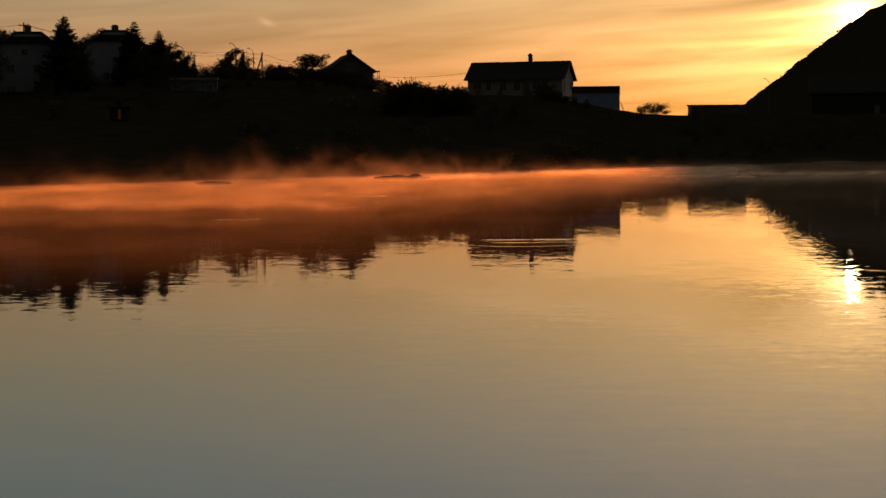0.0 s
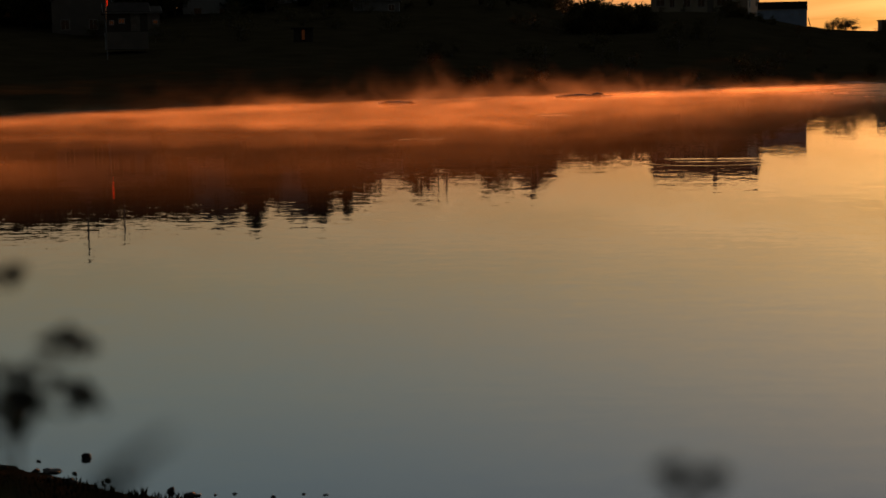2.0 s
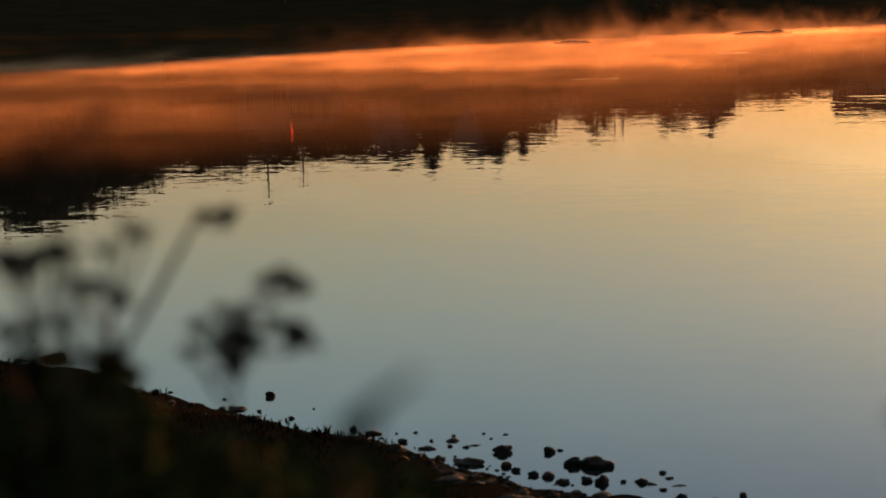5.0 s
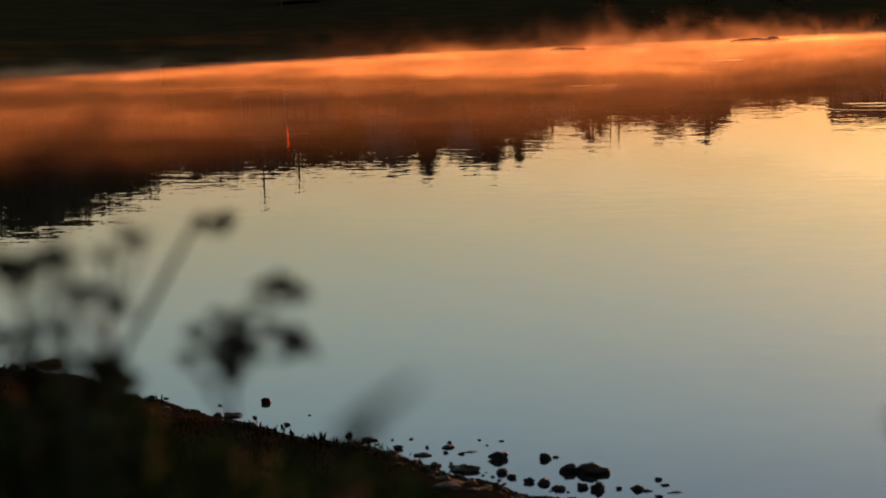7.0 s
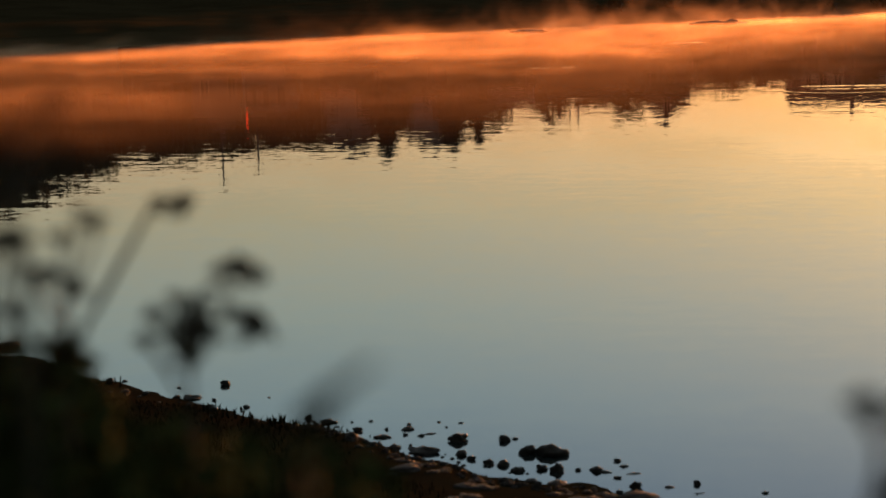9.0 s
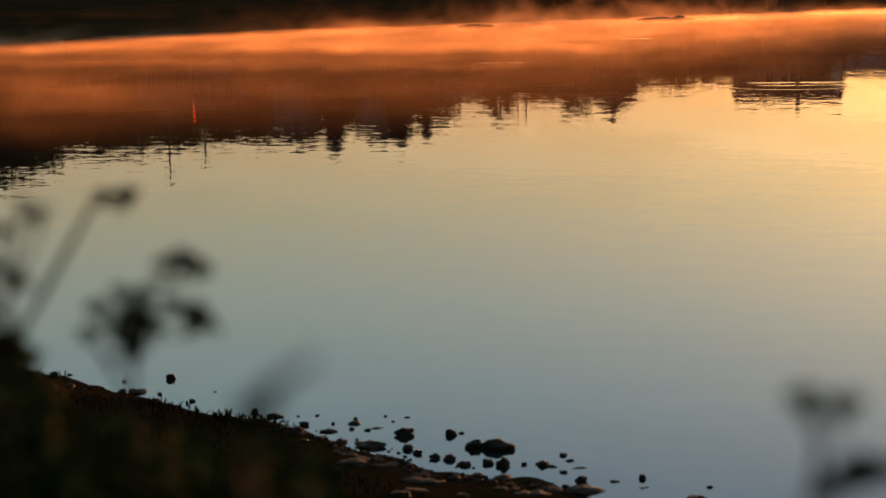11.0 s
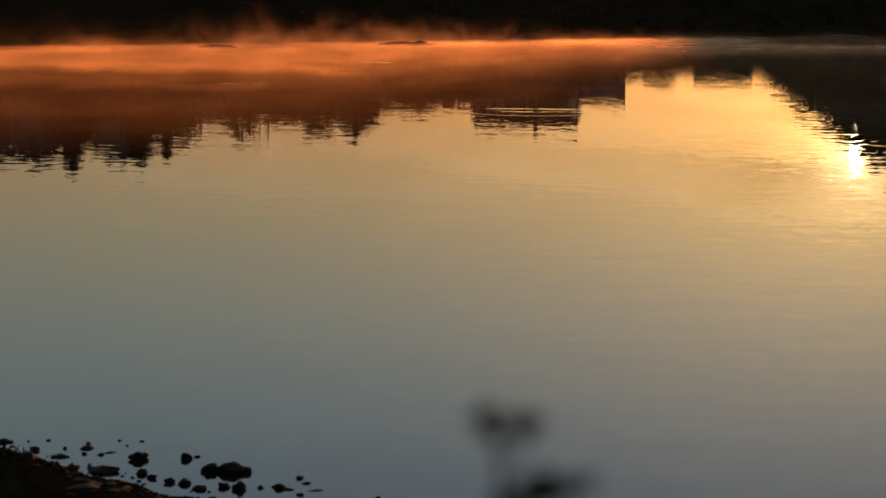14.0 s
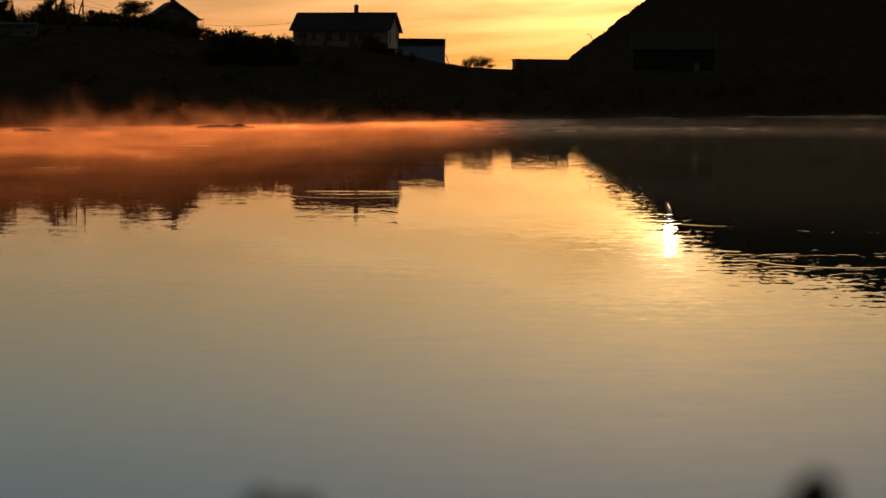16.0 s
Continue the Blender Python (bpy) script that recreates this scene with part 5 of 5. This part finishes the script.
def seed_head(parent, p, width, tilt, seed):
    """A withered umbel: thin rays spread from one point into a shallow dome, each with a tuft of seeds. Returns where the rays begin."""
    rng = random.Random(seed)
    rays, seeds = bmesh.new(), bmesh.new()
    turn = Euler((rng.uniform(-0.25, 0.25), radians(-tilt), 0)).to_matrix()
    root = p - turn @ Vector((0, 0, width * 0.55))
    for k in range(110):
        d = Vector((rng.gauss(0, 1), rng.gauss(0, 1), rng.gauss(0, 1))).normalized()
        leaf(seeds, p + d * width * rng.uniform(0.02, 0.16), d, width * rng.uniform(0.12, 0.28), width * 0.13, rng)
    for k in range(22):
        a, r = 2.4 * k + rng.uniform(-0.3, 0.3), math.sqrt((k + 0.5) / 22) * rng.uniform(0.85, 1.1)
        q = p + turn @ Vector((math.cos(a) * r, math.sin(a) * r, 0.10 - 0.28 * r * r + rng.uniform(-0.12, 0.12))) * width * 0.5
        tube(rays, [root, root.lerp(q, 0.5) + turn @ Vector((0, 0, -0.03 * width)), q], [0.0004, 0.0003, 0.0003], 3)
        for j in range(9):
            d = Vector((rng.gauss(0, 1), rng.gauss(0, 1), rng.gauss(0.3, 0.8))).normalized()
            leaf(seeds, q + d * width * 0.02, d, width * rng.uniform(0.14, 0.26), width * 0.13, rng)
    head = part("seed_head", seeds, SEED, parent)
    part("ray", rays, STALK, head)
    return root


def umbel_plant(d, stem, heads, leaves, label):
    """stem: directions of its bends from low to high; heads: direction, width, tilt and the bend they spring from; leaves: from, to, half width."""
    p = at(stem[0][0], d)
    foot = Vector((p.x, p.y, land(p.x, p.y) - 0.02))
    t = thing("umbel_plant", Matrix.Translation(foot), label, "wild plant", "withered plants on the bank")
    bends = [tip_at(az, el, d) - foot for az, el in stem]
    line = [Vector((0, 0, 0)), bends[0] * 0.5 + Vector((0.008, 0.005, 0)), *bends]
    bm = bmesh.new()
    tube(bm, line, [0.0024 - 0.0012 * k / (len(line) - 1) for k in range(len(line))], 6)
    part("stem", bm, STALK, t)
    for k, (az, el, width, tilt, bend) in enumerate(heads):
        root = seed_head(t, tip_at(az, el, d) - foot, width, tilt, k * 13 + int(abs(az) * 10))
        j = bends[bend]
        bm = bmesh.new()
        tube(bm, [j, j.lerp(root, 0.5) + Vector((0, 0, -0.10 * (root - j).length)), root], [0.0009, 0.0008, 0.0006], 5)
        part("branch", bm, STALK, t)
    for az, el, az2, el2, w in leaves:
        p, q = tip_at(az, el, d) - foot, tip_at(az2, el2, d) - foot
        bm = bmesh.new()
        side = (q - p).cross(Vector((0, 1, 0))).normalized() * w
        rise = 0.06 * (q - p).length
        prior = None
        for k in range(9):
            f = k / 8
            c = p.lerp(q, f) + Vector((0, 0, rise * math.sin(f * 3.14)))
            s = side * math.sin(f * 2.8 + 0.3) * (1 - 0.35 * (k % 2))
            row = [bm.verts.new(c - s), bm.verts.new(c + Vector((0, 0.002, -0.002))), bm.verts.new(c + s)]
            if prior:
                bm.faces.new((prior[0], prior[1], row[1], row[0]))
                bm.faces.new((prior[1], prior[2], row[2], row[1]))
            prior = row
        part("leaf", bm, FOLIAGE, t)
    return t


umbel_plant(0.667, [(25.33, -12.43), (25.26, -10.30), (25.22, -8.87)],
            [(25.29, -7.36, 0.0175, 0, 2), (25.75, -7.05, 0.0107, -10, 2), (24.16, -6.96, 0.0137, 0, 1), (24.70, -7.04, 0.0077, 0, 1), (24.86, -9.25, 0.0064, 0, 0), (24.22, -9.26, 0.0094, 10, 0), (25.82, -9.40, 0.0107, 0, 0)],
            [(25.35, -11.80, 25.10, -9.70, 0.0019), (25.08, -11.82, 25.76, -9.63, 0.0013), (25.59, -11.78, 24.69, -10.25, 0.0017), (24.71, -11.85, 26.19, -9.76, 0.0021), (25.01, -11.83, 24.84, -9.91, 0.0015), (24.69, -11.85, 25.98, -9.82, 0.0015), (24.55, -11.87, 26.38, -10.23, 0.0017), (24.71, -11.85, 25.24, -9.80, 0.0015), (25.28, -11.81, 25.19, -10.30, 0.0017), (25.52, -11.79, 23.73, -10.06, 0.0019), (25.05, -11.83, 25.35, -9.77, 0.0015), (25.08, -11.82, 25.20, -9.67, 0.0021), (24.67, -11.86, 25.11, -9.59, 0.0017), (24.98, -11.83, 25.09, -10.16, 0.0015), (25.15, -11.82, 24.58, -10.31, 0.0017), (25.13, -11.82, 24.43, -9.82, 0.0015), (25.28, -11.81, 25.29, -9.61, 0.0013)],
            "withered stalk with flat dark seed heads")
umbel_plant(0.667, [(22.70, -12.63), (22.55, -10.12), (22.60, -9.03)],
            [(22.64, -7.01, 0.0081, 0, 2), (21.57, -6.59, 0.0098, 15, 2), (22.02, -6.21, 0.0056, 0, 2), (22.27, -8.62, 0.0111, -25, 1), (23.13, -8.17, 0.0107, -15, 1), (23.70, -7.98, 0.0056, 0, 1)],
            [(23.35, -11.95, 21.99, -10.51, 0.0017), (22.80, -11.99, 21.96, -10.59, 0.0017), (23.23, -11.96, 23.18, -9.79, 0.0019), (22.35, -12.02, 23.20, -10.44, 0.0019), (23.08, -11.97, 23.25, -10.11, 0.0019), (22.54, -12.01, 22.64, -10.47, 0.0021), (23.17, -11.97, 22.61, -9.86, 0.0013), (22.58, -12.01, 23.05, -10.03, 0.0021), (22.69, -12.00, 23.00, -9.86, 0.0017), (22.33, -12.02, 23.28, -10.04, 0.0019), (23.37, -11.95, 23.91, -10.07, 0.0013), (22.36, -12.02, 22.81, -10.52, 0.0017), (23.37, -11.95, 22.62, -10.08, 0.0017), (23.23, -11.96, 22.23, -10.48, 0.0013), (23.07, -11.97, 23.22, -10.22, 0.0017), (23.25, -11.96, 22.95, -10.17, 0.0021)],
            "withered stalk with several small seed heads")
umbel_plant(0.780, [(22.41, -10.67), (21.43, -9.10), (20.54, -7.66), (19.71, -6.28)],
            [(18.76, -6.10, 0.0125, 10, 3), (19.45, -6.07, 0.0085, 0, 3)],
            [],
            "tall leaning withered stalk with a paired seed head")
umbel_plant(0.700, [(18.74, -13.60), (18.67, -11.43), (18.73, -10.15), (18.20, -8.99)],
            [(16.97, -8.22, 0.0130, 0, 3), (17.58, -8.33, 0.0085, 15, 3), (16.37, -8.54, 0.0099, -30, 3), (16.58, -10.07, 0.0175, -28, 2), (17.38, -9.63, 0.0076, -20, 2), (18.64, -9.97, 0.0144, 0, 1), (18.43, -9.37, 0.0099, 0, 2), (19.08, -9.15, 0.0076, 10, 2), (19.80, -9.62, 0.0094, 10, 1), (20.10, -10.44, 0.0085, 0, 1), (19.29, -10.38, 0.0076, 0, 1), (18.00, -10.41, 0.0081, 0, 1)],
            [(18.71, -11.43, 19.83, -9.91, 0.0022), (18.68, -11.61, 18.10, -10.18, 0.0022), (18.65, -10.88, 19.16, -9.31, 0.0018), (18.64, -10.70, 17.53, -9.85, 0.0016), (18.74, -12.88, 20.14, -10.62, 0.0014), (18.69, -11.79, 18.82, -9.78, 0.0022), (18.70, -11.20, 19.50, -9.60, 0.0016), (18.66, -10.95, 17.95, -9.50, 0.0016)],
            "withered stalk with a spreading cluster of dark seed heads")
umbel_plant(0.450, [(23.95, -7.33), (24.07, -5.67), (23.80, -4.64)],
            [(22.66, -2.83, 0.0075, 0, 2), (24.57, -4.02, 0.0087, 0, 1), (23.65, -3.43, 0.0058, 0, 2), (22.54, -4.29, 0.0066, 0, 1)],
            [],
            "tall withered plant with loose seed heads")
umbel_plant(0.360, [(15.12, -14.86), (14.97, -13.78)],
            [],
            [(15.07, -13.60, 12.68, -11.46, 0.0010), (14.99, -13.42, 13.74, -12.05, 0.0016), (14.89, -13.79, 14.04, -12.51, 0.0035), (15.12, -13.87, 14.52, -12.75, 0.0039)],
            "short plant with one slanting blade low on the bank")
umbel_plant(0.467, [(-3.91, -18.24), (-3.75, -15.58), (-3.87, -14.32)],
            [(-3.25, -12.78, 0.0081, 10, 2), (-3.52, -13.39, 0.0069, 0, 2), (-4.57, -13.03, 0.0099, 0, 2), (-5.14, -14.85, 0.0096, 0, 1), (-4.27, -15.60, 0.0084, 0, 0), (-5.96, -15.03, 0.0078, 0, 1), (-6.65, -14.79, 0.0051, 0, 1)],
            [(-3.31, -16.31, -4.35, -15.23, 0.0018), (-4.09, -16.01, -5.10, -14.60, 0.0022), (-4.75, -15.63, -5.47, -14.66, 0.0021), (-5.29, -15.43, -6.14, -14.99, 0.0015), (-5.74, -15.18, -7.11, -14.64, 0.0009)],
            "withered stalk with two paired seed heads and narrow leaves")
umbel_plant(0.467, [(-21.26, -15.03), (-21.18, -13.32)],
            [(-21.06, -12.26, 0.0138, 0, 1), (-21.28, -11.72, 0.0090, 0, 1), (-21.02, -12.74, 0.0120, 0, 1), (-21.36, -12.79, 0.0075, 0, 0)],
            [],
            "short withered stalk with one dark seed head")


def weed_clump(az, top, half, seed):
    """A low bushy weed: a few stems from the ground and many small leaves, thinner towards its top."""
    rng = random.Random(seed)
    p = at(az, 0.76)
    foot = Vector((p.x, p.y, land(p.x, p.y) - 0.02))
    t = thing("weed_clump", Matrix.Translation(foot), "bushy dark green weeds growing low on the bank", "wild plant", "weeds on the bank")
    for k in range(5):
        crown = tip_at(az + half * rng.uniform(-0.8, 0.8), top - rng.uniform(0.3, 1.2), 0.76 + rng.uniform(-0.05, 0.05)) - foot
        root = Vector((rng.gauss(0, 0.02), rng.gauss(0, 0.02), 0))
        bm = bmesh.new()
        tube(bm, [root, root.lerp(crown, 0.55) + Vector((rng.gauss(0, 0.008), rng.gauss(0, 0.008), 0)), crown], [0.002, 0.0014, 0.0006], 5)
        part("stem", bm, WEED, t)
    bm = bmesh.new()
    for k in range(520 if half > 1 else 230):
        deep = rng.random() ** 0.8
        q = tip_at(az + rng.gauss(0, 0.45) * half * (0.7 + 0.9 * deep), top - 6.0 * deep * min(1.0, half / 1.1 + 0.2), 0.76 + rng.gauss(0, 0.05)) - foot
        way = (rng.gauss(0, 0.8), rng.gauss(0, 0.8), rng.gauss(0.2, 0.5))
        leaf(bm, q, way, rng.uniform(0.006, 0.014), rng.uniform(0.004, 0.007), rng)
    part("foliage", bm, WEED, t)
    return t


for k, (az, top, half) in enumerate(((27.18, -10.48, 1.31), (25.48, -11.33, 1.33), (24.01, -10.90, 0.80), (22.99, -10.45, 0.70), (22.30, -10.75, 0.55), (23.37, -11.93, 1.44), (21.32, -12.56, 1.37), (19.25, -13.23, 1.39), (17.14, -13.82, 1.40), (14.99, -14.07, 1.31), (13.05, -14.94, 1.32))):
    weed_clump(az, top, half, 40 + k)
